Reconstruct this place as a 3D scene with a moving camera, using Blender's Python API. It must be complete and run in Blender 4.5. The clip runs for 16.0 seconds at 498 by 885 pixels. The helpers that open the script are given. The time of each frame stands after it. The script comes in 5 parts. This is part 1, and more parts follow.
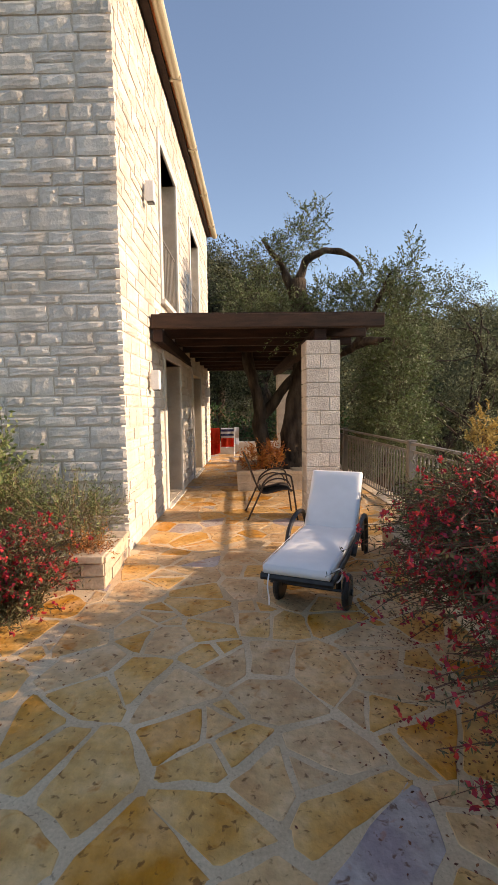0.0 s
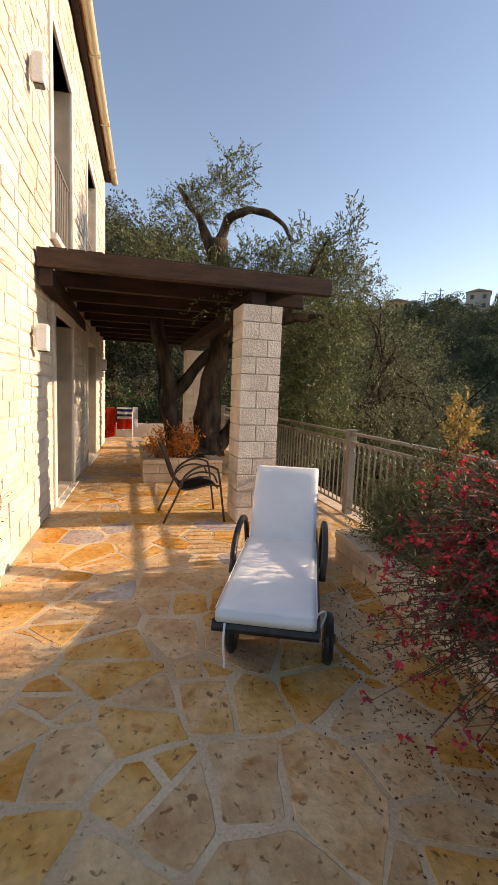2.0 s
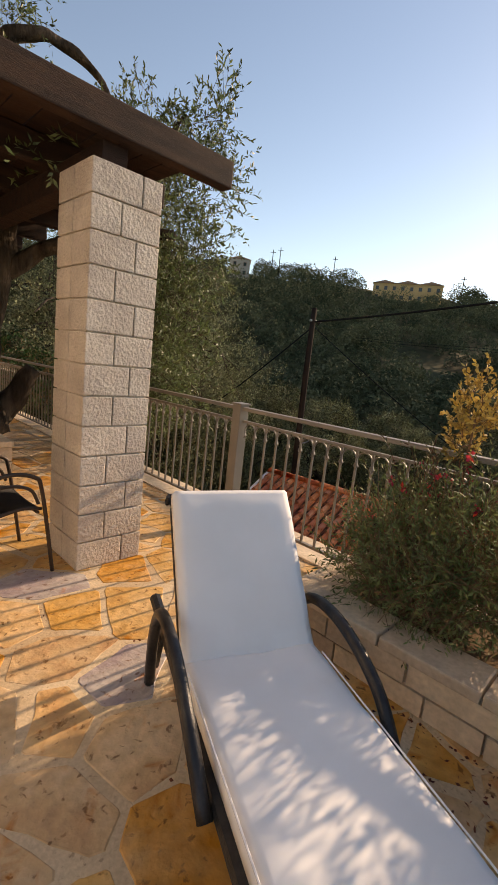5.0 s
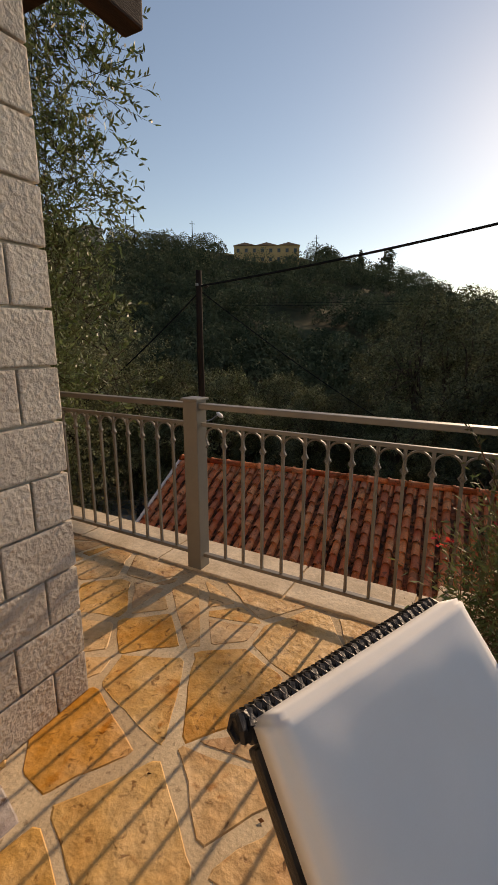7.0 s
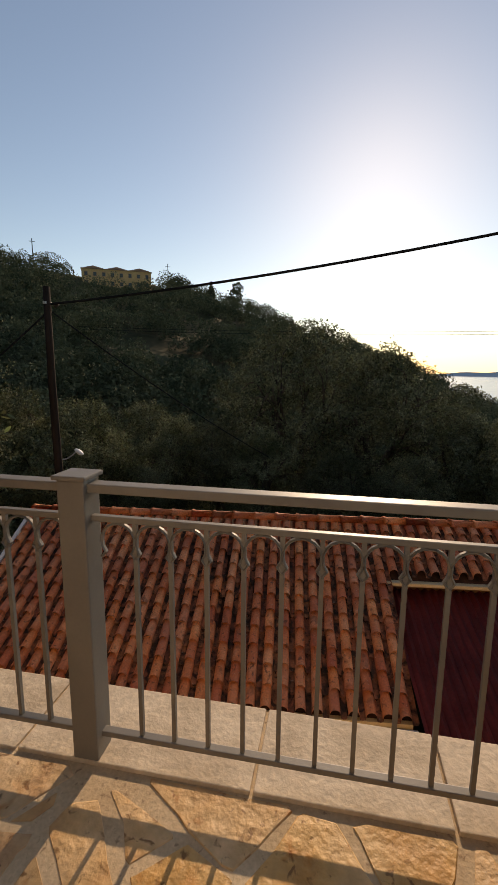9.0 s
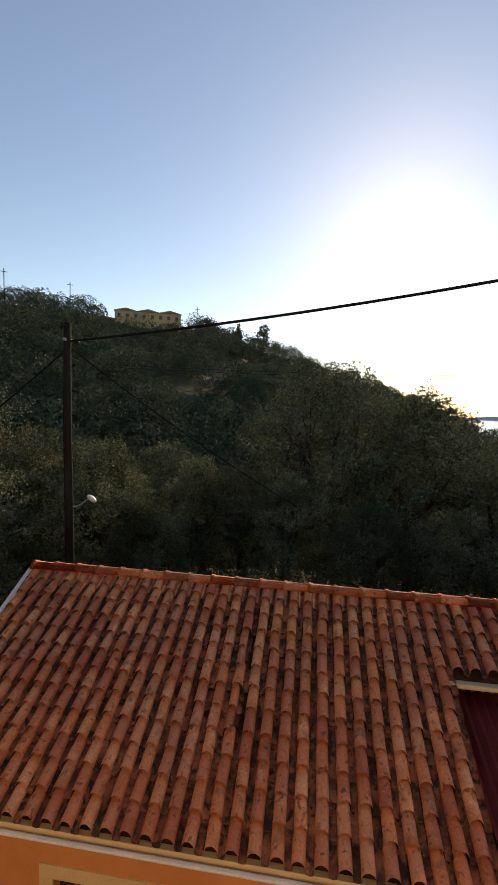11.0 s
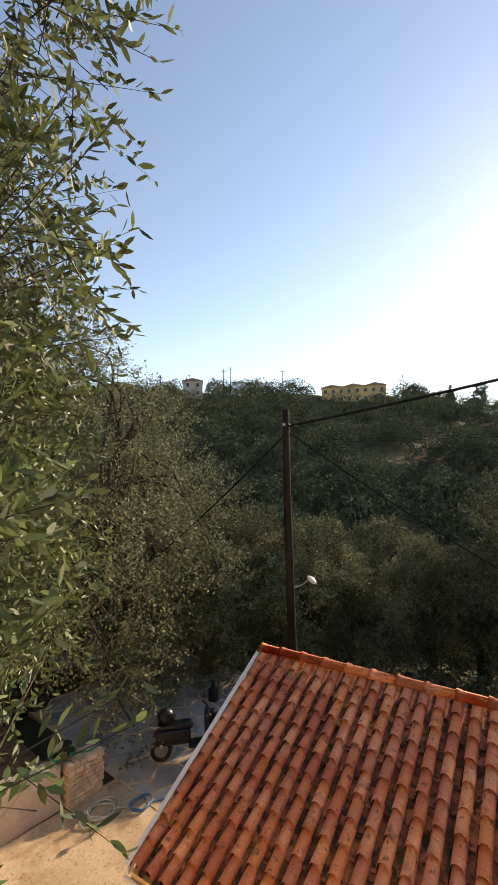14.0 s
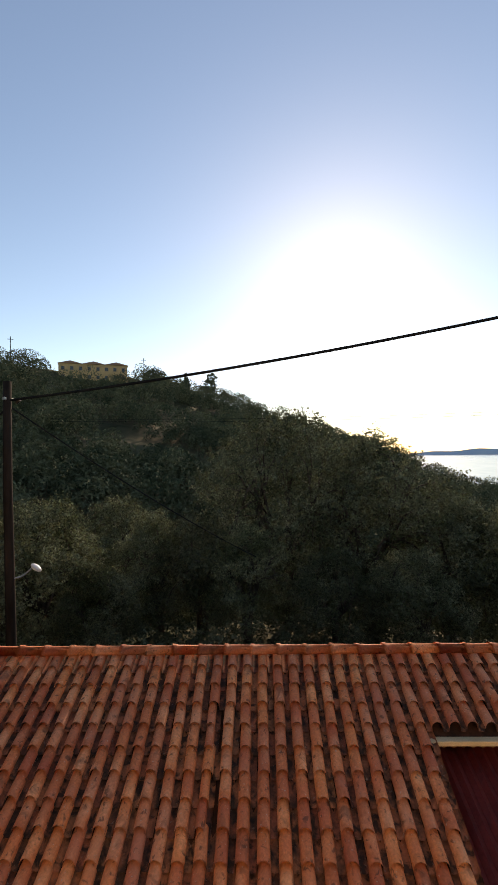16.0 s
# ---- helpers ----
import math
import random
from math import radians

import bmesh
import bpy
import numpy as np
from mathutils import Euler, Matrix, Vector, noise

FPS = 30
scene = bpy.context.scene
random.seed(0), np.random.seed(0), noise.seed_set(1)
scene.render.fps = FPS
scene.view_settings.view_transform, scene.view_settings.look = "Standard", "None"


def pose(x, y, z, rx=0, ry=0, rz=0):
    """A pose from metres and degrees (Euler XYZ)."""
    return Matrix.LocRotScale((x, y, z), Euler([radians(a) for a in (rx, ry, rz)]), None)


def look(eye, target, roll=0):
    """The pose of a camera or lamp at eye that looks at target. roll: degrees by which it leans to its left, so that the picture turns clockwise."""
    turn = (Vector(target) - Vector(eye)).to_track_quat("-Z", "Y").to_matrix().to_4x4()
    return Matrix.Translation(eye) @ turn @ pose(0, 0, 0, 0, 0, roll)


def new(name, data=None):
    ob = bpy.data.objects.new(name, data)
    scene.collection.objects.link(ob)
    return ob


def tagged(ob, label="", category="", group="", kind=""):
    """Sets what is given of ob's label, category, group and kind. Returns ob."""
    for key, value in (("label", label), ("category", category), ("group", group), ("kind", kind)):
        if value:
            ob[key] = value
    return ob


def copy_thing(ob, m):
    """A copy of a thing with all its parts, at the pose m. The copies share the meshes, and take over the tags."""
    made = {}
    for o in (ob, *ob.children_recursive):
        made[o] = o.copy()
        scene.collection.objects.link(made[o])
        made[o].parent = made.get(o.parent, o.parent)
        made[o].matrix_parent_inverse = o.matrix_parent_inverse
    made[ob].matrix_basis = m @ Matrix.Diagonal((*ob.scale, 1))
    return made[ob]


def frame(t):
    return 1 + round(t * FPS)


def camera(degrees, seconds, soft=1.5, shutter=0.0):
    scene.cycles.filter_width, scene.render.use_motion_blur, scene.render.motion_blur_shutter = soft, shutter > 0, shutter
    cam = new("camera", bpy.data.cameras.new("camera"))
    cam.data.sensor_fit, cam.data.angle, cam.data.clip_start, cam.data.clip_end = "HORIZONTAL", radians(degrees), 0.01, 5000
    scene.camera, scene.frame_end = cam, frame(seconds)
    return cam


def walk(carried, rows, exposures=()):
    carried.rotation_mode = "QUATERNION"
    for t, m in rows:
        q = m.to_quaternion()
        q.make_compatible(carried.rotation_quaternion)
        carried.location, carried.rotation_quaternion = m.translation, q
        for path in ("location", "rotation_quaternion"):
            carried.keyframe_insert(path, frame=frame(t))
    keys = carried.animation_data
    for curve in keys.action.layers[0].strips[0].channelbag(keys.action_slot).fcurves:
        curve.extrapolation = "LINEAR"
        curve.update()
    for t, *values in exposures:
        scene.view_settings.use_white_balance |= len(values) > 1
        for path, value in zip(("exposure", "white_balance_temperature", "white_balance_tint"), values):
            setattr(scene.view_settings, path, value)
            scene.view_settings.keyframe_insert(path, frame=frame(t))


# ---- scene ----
cam = camera(58.7, 16.0)
PATH = [
    (0, (-0.068, 0.504, 1.495), (-0.010, 2.497, 1.336), -0.8),
    (0.5, (-0.114, 0.683, 1.501), (0.106, 2.664, 1.336), 0.7),
    (1, (-0.144, 0.997, 1.484), (0.105, 2.971, 1.276), 1.0),
    (1.5, (-0.252, 1.307, 1.448), (0.194, 3.248, 1.267), 1.0),
    (2, (-0.331, 1.614, 1.432), (0.211, 3.526, 1.203), 2.2),
    (2.5, (-0.233, 1.894, 1.418), (0.366, 3.787, 1.181), 1.5),
    (3, (-0.302, 2.235, 1.425), (0.592, 4.01, 1.203), 1.1),
    (3.5, (-0.286, 2.587, 1.406), (0.705, 4.307, 1.161), 2.1),
    (4, (-0.290, 2.939, 1.4), (0.800, 4.592, 1.119), 2.6),
    (4.2, (-0.304, 3.096, 1.37), (0.875, 4.684, 1.069), 3.7),
    (6.3, (0.039, 4.507, 1.353), (1.590, 5.709, 0.968), 4.1),
    (6.5, (0.157, 4.597, 1.343), (1.724, 5.777, 0.952), 2.9),
    (7, (0.285, 4.873, 1.338), (1.986, 5.824, 0.887), 0.0),
    (7.5, (0.441, 5.085, 1.336), (2.233, 5.86, 0.903), -1.4),
    (8, (0.670, 5.261, 1.337), (2.499, 5.946, 0.905), -1.6),
    (8.2, (0.745, 5.327, 1.329), (2.602, 5.91, 0.871), -0.2),
    (10.3, (1.628, 5.762, 1.474), (3.603, 5.995, 1.264), -0.7),
    (10.5, (1.757, 5.799, 1.481), (3.730, 6.045, 1.268), -0.1),
    (11, (2.020, 5.870, 1.454), (3.954, 6.353, 1.290), 1.7),
    (11.5, (2.170, 5.964, 1.463), (3.971, 6.827, 1.357), -1.4),
    (12, (2.171, 6.154, 1.457), (3.845, 7.242, 1.341), -1.4),
    (12.5, (2.171, 6.202, 1.487), (3.689, 7.504, 1.477), -0.3),
    (13, (2.171, 6.177, 1.609), (3.608, 7.561, 1.740), -0.3),
    (13.5, (2.172, 6.178, 1.626), (3.583, 7.586, 1.789), -1.0),
    (14, (2.172, 6.141, 1.613), (3.689, 7.436, 1.762), -0.9),
    (14.5, (2.173, 6.096, 1.596), (3.872, 7.139, 1.752), -1.4),
    (15, (2.173, 6.054, 1.576), (4.016, 6.820, 1.709), -2.0),
    (15.5, (2.173, 5.961, 1.595), (4.098, 6.500, 1.669), -1.7),
    (16, (2.175, 5.972, 1.575), (4.156, 6.244, 1.618), -1.2),
]
walk(cam, [(t, look(eye, target, roll)) for t, eye, target, roll in PATH],
     exposures=[(0, 0.88, 8500, 19), (1.5, 0.90, 8800, 19), (3, 0.90, 9700, 19), (4.2, 0.90, 9900, 19), (6.3, 0.2, 9500, 17), (7, 0.05, 9600, 17), (8.2, -0.08, 9600, 17), (10.3, 0.25, 8600, 16), (11, 0.35, 8700, 16), (12, 0.85, 9400, 17), (12.5, 1.12, 9400, 17), (13.5, 1.15, 9500, 18), (14, 1.1, 9400, 17), (15, 0.8, 9100, 16), (15.5, 0.6, 8900, 16), (16, 0.5, 8700, 16)])


# ---- world, sun, exposure ----
SUN = Vector((0.927, -0.072, 0.368)).normalized()
world = bpy.data.worlds.new("world")
scene.world = world
world.use_nodes = True
wn = world.node_tree.nodes
sky = wn.new("ShaderNodeTexSky")
sky.sky_type = "NISHITA"
sky.sun_disc = False
sky.sun_elevation = math.asin(SUN.z)
sky.sun_rotation = math.atan2(SUN.x, SUN.y)
sky.air_density, sky.dust_density, sky.ozone_density = 1.0, 0.16, 3.3
wn["Background"].inputs[1].default_value = 0.145
world.node_tree.links.new(sky.outputs[0], wn["Background"].inputs[0])
sun_data = bpy.data.lights.new("sun", "SUN")
sun_data.energy, sun_data.angle, sun_data.color = 3.6, radians(0.6), (1.0, 0.88, 0.76)
sun = new("sun", sun_data)
sun.matrix_world = look(SUN * 50, (0, 0, 0))


# ---- materials ----
def mat(name, c1, c2, scale=6.0, rough=0.75, bump=0.25, fine=70.0, rnd=0.0, island=0.0, metal=0.0, c3=None, mottle=0.25, stretch=None, trans=0.0, depth=0.004):
    m = bpy.data.materials.new(name)
    m.use_nodes = True
    t, n, l = m.node_tree, m.node_tree.nodes, m.node_tree.links
    p = n["Principled BSDF"]
    geo = n.new("ShaderNodeNewGeometry")
    vec = geo.outputs["Position"]
    if stretch:
        mp = n.new("ShaderNodeMapping")
        mp.inputs["Scale"].default_value = stretch
        l.new(vec, mp.inputs[0])
        vec = mp.outputs[0]
    big = n.new("ShaderNodeTexNoise")
    big.inputs["Scale"].default_value, big.inputs["Detail"].default_value = scale, 5
    small = n.new("ShaderNodeTexNoise")
    small.inputs["Scale"].default_value, small.inputs["Detail"].default_value = fine, 6
    l.new(vec, big.inputs["Vector"]), l.new(vec, small.inputs["Vector"])
    ramp = n.new("ShaderNodeValToRGB")
    ramp.color_ramp.elements[0].position, ramp.color_ramp.elements[1].position = 0.36, 0.64
    ramp.color_ramp.elements[0].color, ramp.color_ramp.elements[1].color = (*c1, 1), (*c2, 1)
    if c3:
        e = ramp.color_ramp.elements.new(0.5)
        e.color = (*c3, 1)
    l.new(big.outputs[0], ramp.inputs[0])
    hsv = n.new("ShaderNodeHueSaturation")
    l.new(ramp.outputs[0], hsv.inputs["Color"])
    val = n.new("ShaderNodeMath")
    val.operation = "MULTIPLY_ADD"
    val.inputs[1].default_value, val.inputs[2].default_value = mottle * 2, 1 - mottle
    l.new(small.outputs[0], val.inputs[0])
    out = val.outputs[0]
    for amount, socket in ((rnd, "o"), (island, "i")):
        if amount:
            src = n.new("ShaderNodeObjectInfo").outputs["Random"] if socket == "o" else geo.outputs["Random Per Island"]
            a = n.new("ShaderNodeMath")
            a.operation = "MULTIPLY_ADD"
            a.inputs[1].default_value, a.inputs[2].default_value = 2 * amount, 1 - amount
            l.new(src, a.inputs[0])
            b = n.new("ShaderNodeMath")
            b.operation = "MULTIPLY"
            l.new(a.outputs[0], b.inputs[0]), l.new(out, b.inputs[1])
            out = b.outputs[0]
            h = n.new("ShaderNodeMath")
            h.operation = "MULTIPLY_ADD"
            h.inputs[1].default_value, h.inputs[2].default_value = 0.06 * amount, 0.5 - 0.03 * amount
            l.new(src, h.inputs[0]), l.new(h.outputs[0], hsv.inputs["Hue"])
    l.new(out, hsv.inputs["Value"])
    l.new(hsv.outputs[0], p.inputs["Base Color"])
    p.inputs["Specular IOR Level"].default_value = 0.1 if rough >= 0.95 else 0.4
    p.inputs["Roughness"].default_value, p.inputs["Metallic"].default_value = rough, metal
    if bump:
        bp = n.new("ShaderNodeBump")
        bp.inputs["Strength"].default_value, bp.inputs["Distance"].default_value = bump, depth
        l.new(small.outputs[0], bp.inputs["Height"]), l.new(bp.outputs[0], p.inputs["Normal"])
    if trans:
        tr = n.new("ShaderNodeBsdfTranslucent")
        l.new(hsv.outputs[0], tr.inputs["Color"])
        mx = n.new("ShaderNodeMixShader")
        mx.inputs[0].default_value = trans
        l.new(p.outputs[0], mx.inputs[1]), l.new(tr.outputs[0], mx.inputs[2])
        l.new(mx.outputs[0], n["Material Output"].inputs[0])
    return m


def flag_mat(name="flagstone", joined=False):
    """Slate-like flagstones: ochre, honey, rust and a few blue-grey ones, by each stone's random number."""
    m = mat(name, (0.44, 0.20, 0.075), (0.76, 0.56, 0.37), 4, 0.55, 0.8, 22, mottle=0.36, depth=0.012, c3=(0.62, 0.40, 0.21))
    n, l = m.node_tree.nodes, m.node_tree.links
    hsv = next(x for x in n if x.type == "HUE_SAT")
    hsv.inputs["Saturation"].default_value = 1.2
    hsv.inputs["Hue"].default_value = 0.496
    hsv.inputs["Value"].default_value = hsv.inputs["Value"].default_value * 1.12
    old = hsv.inputs["Color"].links[0].from_socket
    info, tint = n.new("ShaderNodeObjectInfo"), n.new("ShaderNodeValToRGB")
    tint.color_ramp.interpolation = "CONSTANT"
    shades = [(0, (0.64, 0.40, 0.17)), (0.18, (0.68, 0.50, 0.31)), (0.38, (0.58, 0.30, 0.10)), (0.48, (0.66, 0.52, 0.36)), (0.66, (0.64, 0.44, 0.22)), (0.8, (0.54, 0.42, 0.29)), (0.94, (0.27, 0.35, 0.45))]
    cr = tint.color_ramp
    cr.elements[0].color = (*shades[0][1], 1)
    cr.elements[1].position, cr.elements[1].color = shades[1][0], (*shades[1][1], 1)
    for pos, c in shades[2:]:
        cr.elements.new(pos).color = (*c, 1)
    l.new(next(x for x in n if x.type == "NEW_GEOMETRY").outputs["Random Per Island"] if joined else info.outputs["Random"], tint.inputs[0])
    mix = n.new("ShaderNodeMix")
    mix.data_type = "RGBA"
    mix.inputs[0].default_value = 0.55
    l.new(old, mix.inputs[6]), l.new(tint.outputs[0], mix.inputs[7])
    col = mix.outputs[2]
    pos = next(x for x in n if x.type == "NEW_GEOMETRY").outputs["Position"]
    for scale, lo, hi, shade, amount in ((26, 0.60, 0.68, (0.13, 0.055, 0.02), 0.75), (2.6, 0.58, 0.74, (0.70, 0.54, 0.36), 0.3), (9, 0.60, 0.72, (0.42, 0.14, 0.03), 0.55)):
        nz, rp, mx = n.new("ShaderNodeTexNoise"), n.new("ShaderNodeMapRange"), n.new("ShaderNodeMix")
        nz.inputs["Scale"].default_value, nz.inputs["Detail"].default_value, nz.inputs["Distortion"].default_value = scale, 7, 0.6
        rp.inputs["From Min"].default_value, rp.inputs["From Max"].default_value, rp.inputs["To Max"].default_value = lo, hi, amount
        mx.data_type = "RGBA"
        mx.inputs[7].default_value = (*shade, 1)
        l.new(pos, nz.inputs["Vector"]), l.new(nz.outputs[0], rp.inputs["Value"]), l.new(rp.outputs[0], mx.inputs[0]), l.new(col, mx.inputs[6])
        col = mx.outputs[2]
    l.new(col, hsv.inputs["Color"])
    return m


def speckle(m, *layers):
    """Adds stains with a shape of their own: (scale, from, to, colour, amount) each."""
    n, l = m.node_tree.nodes, m.node_tree.links
    hsv = next(x for x in n if x.type == "HUE_SAT")
    pos = next(x for x in n if x.type == "NEW_GEOMETRY").outputs["Position"]
    col = hsv.outputs[0]
    users = [k.to_socket for k in col.links]
    for scale, lo, hi, shade, amount in layers:
        nz, rp, mx = n.new("ShaderNodeTexNoise"), n.new("ShaderNodeMapRange"), n.new("ShaderNodeMix")
        nz.inputs["Scale"].default_value, nz.inputs["Detail"].default_value, nz.inputs["Distortion"].default_value = scale, 6, 0.5
        rp.inputs["From Min"].default_value, rp.inputs["From Max"].default_value, rp.inputs["To Max"].default_value = lo, hi, amount
        mx.data_type = "RGBA"
        mx.inputs[7].default_value = (*shade, 1)
        l.new(pos, nz.inputs["Vector"]), l.new(nz.outputs[0], rp.inputs["Value"]), l.new(rp.outputs[0], mx.inputs[0]), l.new(col, mx.inputs[6])
        col = mx.outputs[2]
    for socket in users:
        l.new(col, socket)
    return m


M = {
    "flag": flag_mat(),
    "flag_joined": flag_mat("flagstone_joined", True),
    "mortar": mat("mortar", (0.52, 0.37, 0.225), (0.68, 0.53, 0.355), 2.2, 0.9, 0.6, 70, mottle=0.3),
    "stone": mat("limestone", (0.58, 0.51, 0.43), (0.71, 0.65, 0.57), 2.2, 0.92, 0.8, 38, rnd=0.09, mottle=0.22, depth=0.006),
    "stone_joined": mat("limestone_joined", (0.58, 0.51, 0.43), (0.71, 0.65, 0.57), 2.2, 0.92, 0.8, 38, island=0.09, mottle=0.22, depth=0.006),
    "planter_stone": mat("planter_stone", (0.52, 0.40, 0.28), (0.66, 0.53, 0.39), 5, 0.85, 0.6, 42, rnd=0.14, mottle=0.3, depth=0.007),
    "joint": mat("joint", (0.54, 0.46, 0.37), (0.66, 0.58, 0.48), 6, 0.95, 0.4, 90),
    "pillar": mat("pillar_block", (0.54, 0.47, 0.40), (0.64, 0.57, 0.49), 5, 0.85, 1.0, 55, rnd=0.08, mottle=0.25, depth=0.016),
    "trim": mat("dressed_stone", (0.58, 0.55, 0.50), (0.68, 0.65, 0.60), 5, 0.8, 0.4, 70),
    "door": mat("painted_door", (0.40, 0.39, 0.37), (0.46, 0.45, 0.43), 2, 0.5, 0.1, 50),
    "wood": mat("dark_wood", (0.020, 0.009, 0.006), (0.044, 0.019, 0.011), 3, 0.8, 0.8, 40, rnd=0.25, stretch=(1, 6, 6)),
    "cream": mat("cream_gutter", (0.62, 0.53, 0.36), (0.68, 0.59, 0.42), 2, 0.45, 0.05),
    "rail": mat("rail_paint", (0.19, 0.17, 0.145), (0.23, 0.205, 0.17), 4, 0.5, 0.1, 80, mottle=0.06),
    "wicker": mat("black_wicker", (0.012, 0.011, 0.012), (0.03, 0.027, 0.026), 20, 0.4, 0.4, 130),
    "cushion": mat("white_canvas", (0.76, 0.75, 0.74), (0.82, 0.81, 0.80), 3, 0.9, 0.06, 400, mottle=0.02, depth=0.001),
    "sling": mat("dark_sling", (0.035, 0.030, 0.028), (0.055, 0.048, 0.044), 8, 0.7, 0.3, 300),
    "tube": mat("bronze_tube", (0.05, 0.033, 0.024), (0.075, 0.05, 0.036), 8, 0.4, 0.05, metal=0.3),
    "bark": mat("olive_bark", (0.035, 0.026, 0.019), (0.11, 0.085, 0.065), 7, 0.95, 1.0, 30, depth=0.03, stretch=(1, 1, 0.3)),
    "soil": mat("soil", (0.10, 0.06, 0.035), (0.20, 0.13, 0.075), 9, 1, 0.8, 60),
    "leaf": mat("olive_leaf", (0.060, 0.090, 0.027), (0.150, 0.182, 0.082), 3, 0.5, 0, island=0.6, trans=0.28),
    "leaf_far": mat("far_olive_leaf", (0.060, 0.070, 0.029), (0.175, 0.182, 0.102), 0.8, 0.9, 0, rnd=0.28, island=0.6, trans=0.16),
    "leaf_hill": mat("hill_foliage", (0.050, 0.066, 0.038), (0.140, 0.145, 0.082), 0.22, 1.0, 0, island=0.22),
    "shrub": mat("shrub_leaf", (0.11, 0.155, 0.048), (0.22, 0.24, 0.095), 5, 0.6, 0, island=0.35, trans=0.2),
    "ivy": mat("dark_shrub_leaf", (0.02, 0.05, 0.015), (0.05, 0.11, 0.03), 3, 0.5, 0, island=0.35, trans=0.2),
    "red_stem": mat("red_stem", (0.09, 0.035, 0.025), (0.17, 0.075, 0.04), 8, 0.8, 0),
    "bush_leaf": mat("bush_leaf", (0.06, 0.065, 0.028), (0.13, 0.105, 0.045), 5, 0.6, 0, island=0.4, trans=0.15),
    "litter": mat("dry_litter", (0.10, 0.035, 0.018), (0.30, 0.10, 0.045), 30, 0.9, 0, island=0.5),
    "stem": mat("dry_stem", (0.16, 0.09, 0.05), (0.26, 0.16, 0.08), 8, 0.8, 0),
    "red": mat("red_petal", (0.42, 0.016, 0.03), (0.62, 0.06, 0.085), 9, 0.6, 0, island=0.45, trans=0.35),
    "orange": mat("orange_leaf", (0.45, 0.12, 0.03), (0.50, 0.22, 0.05), 9, 0.6, 0, island=0.3, trans=0.2),
    "yellow": mat("yellow_flower", (0.42, 0.28, 0.07), (0.55, 0.38, 0.12), 9, 0.7, 0, island=0.3, trans=0.2),
    "tile": mat("terracotta", (0.58, 0.165, 0.070), (0.72, 0.285, 0.135), 2.5, 0.75, 0.5, 40, rnd=0.2, c3=(0.60, 0.185, 0.07), mottle=0.42),
    "tile_joined": mat("terracotta_joined", (0.58, 0.165, 0.070), (0.72, 0.285, 0.135), 2.5, 0.75, 0.5, 40, island=0.2, c3=(0.60, 0.185, 0.07), mottle=0.42),
    # mossy bed, its brown kept near black to paint shade in the tile gaps
    "shaded_moss": mat("tile_bed", (0.03, 0.018, 0.013), (0.09, 0.04, 0.025), 6, 1, 0.6, 40),
    "orange_wall": mat("orange_render", (0.58, 0.23, 0.09), (0.66, 0.28, 0.12), 2, 0.9, 0.3, 60, mottle=0.1),
    "beige": mat("beige_paint", (0.62, 0.46, 0.26), (0.68, 0.52, 0.31), 3, 0.8, 0.2),
    "white": mat("white_paint", (0.66, 0.66, 0.65), (0.74, 0.74, 0.73), 3, 0.5, 0.1),
    "corr": mat("red_metal", (0.20, 0.025, 0.022), (0.30, 0.045, 0.038), 2, 0.5, 0.2, 30, mottle=0.4),
    "black": mat("black_plastic", (0.010, 0.010, 0.012), (0.02, 0.02, 0.022), 8, 0.35, 0.1),
    "glass": mat("window_glass", (0.012, 0.018, 0.016), (0.03, 0.04, 0.036), 1, 0.05, 0),
    "concrete": mat("concrete_yard", (0.42, 0.33, 0.22), (0.56, 0.46, 0.33), 0.8, 0.95, 0.5, 25, mottle=0.3),
    "render_wall": mat("old_render", (0.48, 0.41, 0.35), (0.58, 0.51, 0.44), 1.5, 0.95, 0.5, 25),
    "paving": mat("grey_paving", (0.24, 0.24, 0.24), (0.38, 0.37, 0.35), 2, 0.8, 0.6, 30, rnd=0.25, mottle=0.35),
    "hill": mat("hill_ground", (0.035, 0.045, 0.022), (0.10, 0.080, 0.045), 0.06, 1, 0, 0.6, mottle=0.4),
    "pole": mat("tarred_pole", (0.016, 0.011, 0.009), (0.034, 0.024, 0.019), 6, 0.95, 0.6, 40, stretch=(1, 1, 0.15)),
    "sea": mat("sea", (0.22, 0.30, 0.36), (0.26, 0.34, 0.40), 0.02, 0.25, 0.3, 0.4, mottle=0.05, depth=0.3),
    # distance haze painted as the island's base colour, no volume behind it
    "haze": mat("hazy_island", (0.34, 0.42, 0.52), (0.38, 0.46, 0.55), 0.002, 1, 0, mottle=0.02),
    "far_yellow": mat("far_yellow_wall", (0.46, 0.30, 0.14), (0.52, 0.35, 0.17), 0.3, 0.9, 0, 3),
    "far_grey": mat("far_grey_wall", (0.34, 0.31, 0.27), (0.40, 0.36, 0.31), 0.3, 0.9, 0, 3),
    "far_roof": mat("far_roof", (0.26, 0.16, 0.11), (0.32, 0.20, 0.14), 0.5, 0.9, 0, 3),
    "red_cloth": mat("red_towel", (0.50, 0.035, 0.02), (0.60, 0.06, 0.03), 6, 0.95, 0.4, 120),
    "white_cloth": mat("white_towel", (0.68, 0.69, 0.74), (0.76, 0.77, 0.80), 6, 0.95, 0.4, 120),
    "blue_cloth": mat("navy_towel", (0.03, 0.04, 0.12), (0.05, 0.06, 0.17), 6, 0.95, 0.4, 120),
    "hose_green": mat("green_hose", (0.02, 0.20, 0.10), (0.03, 0.26, 0.14), 6, 0.4, 0),
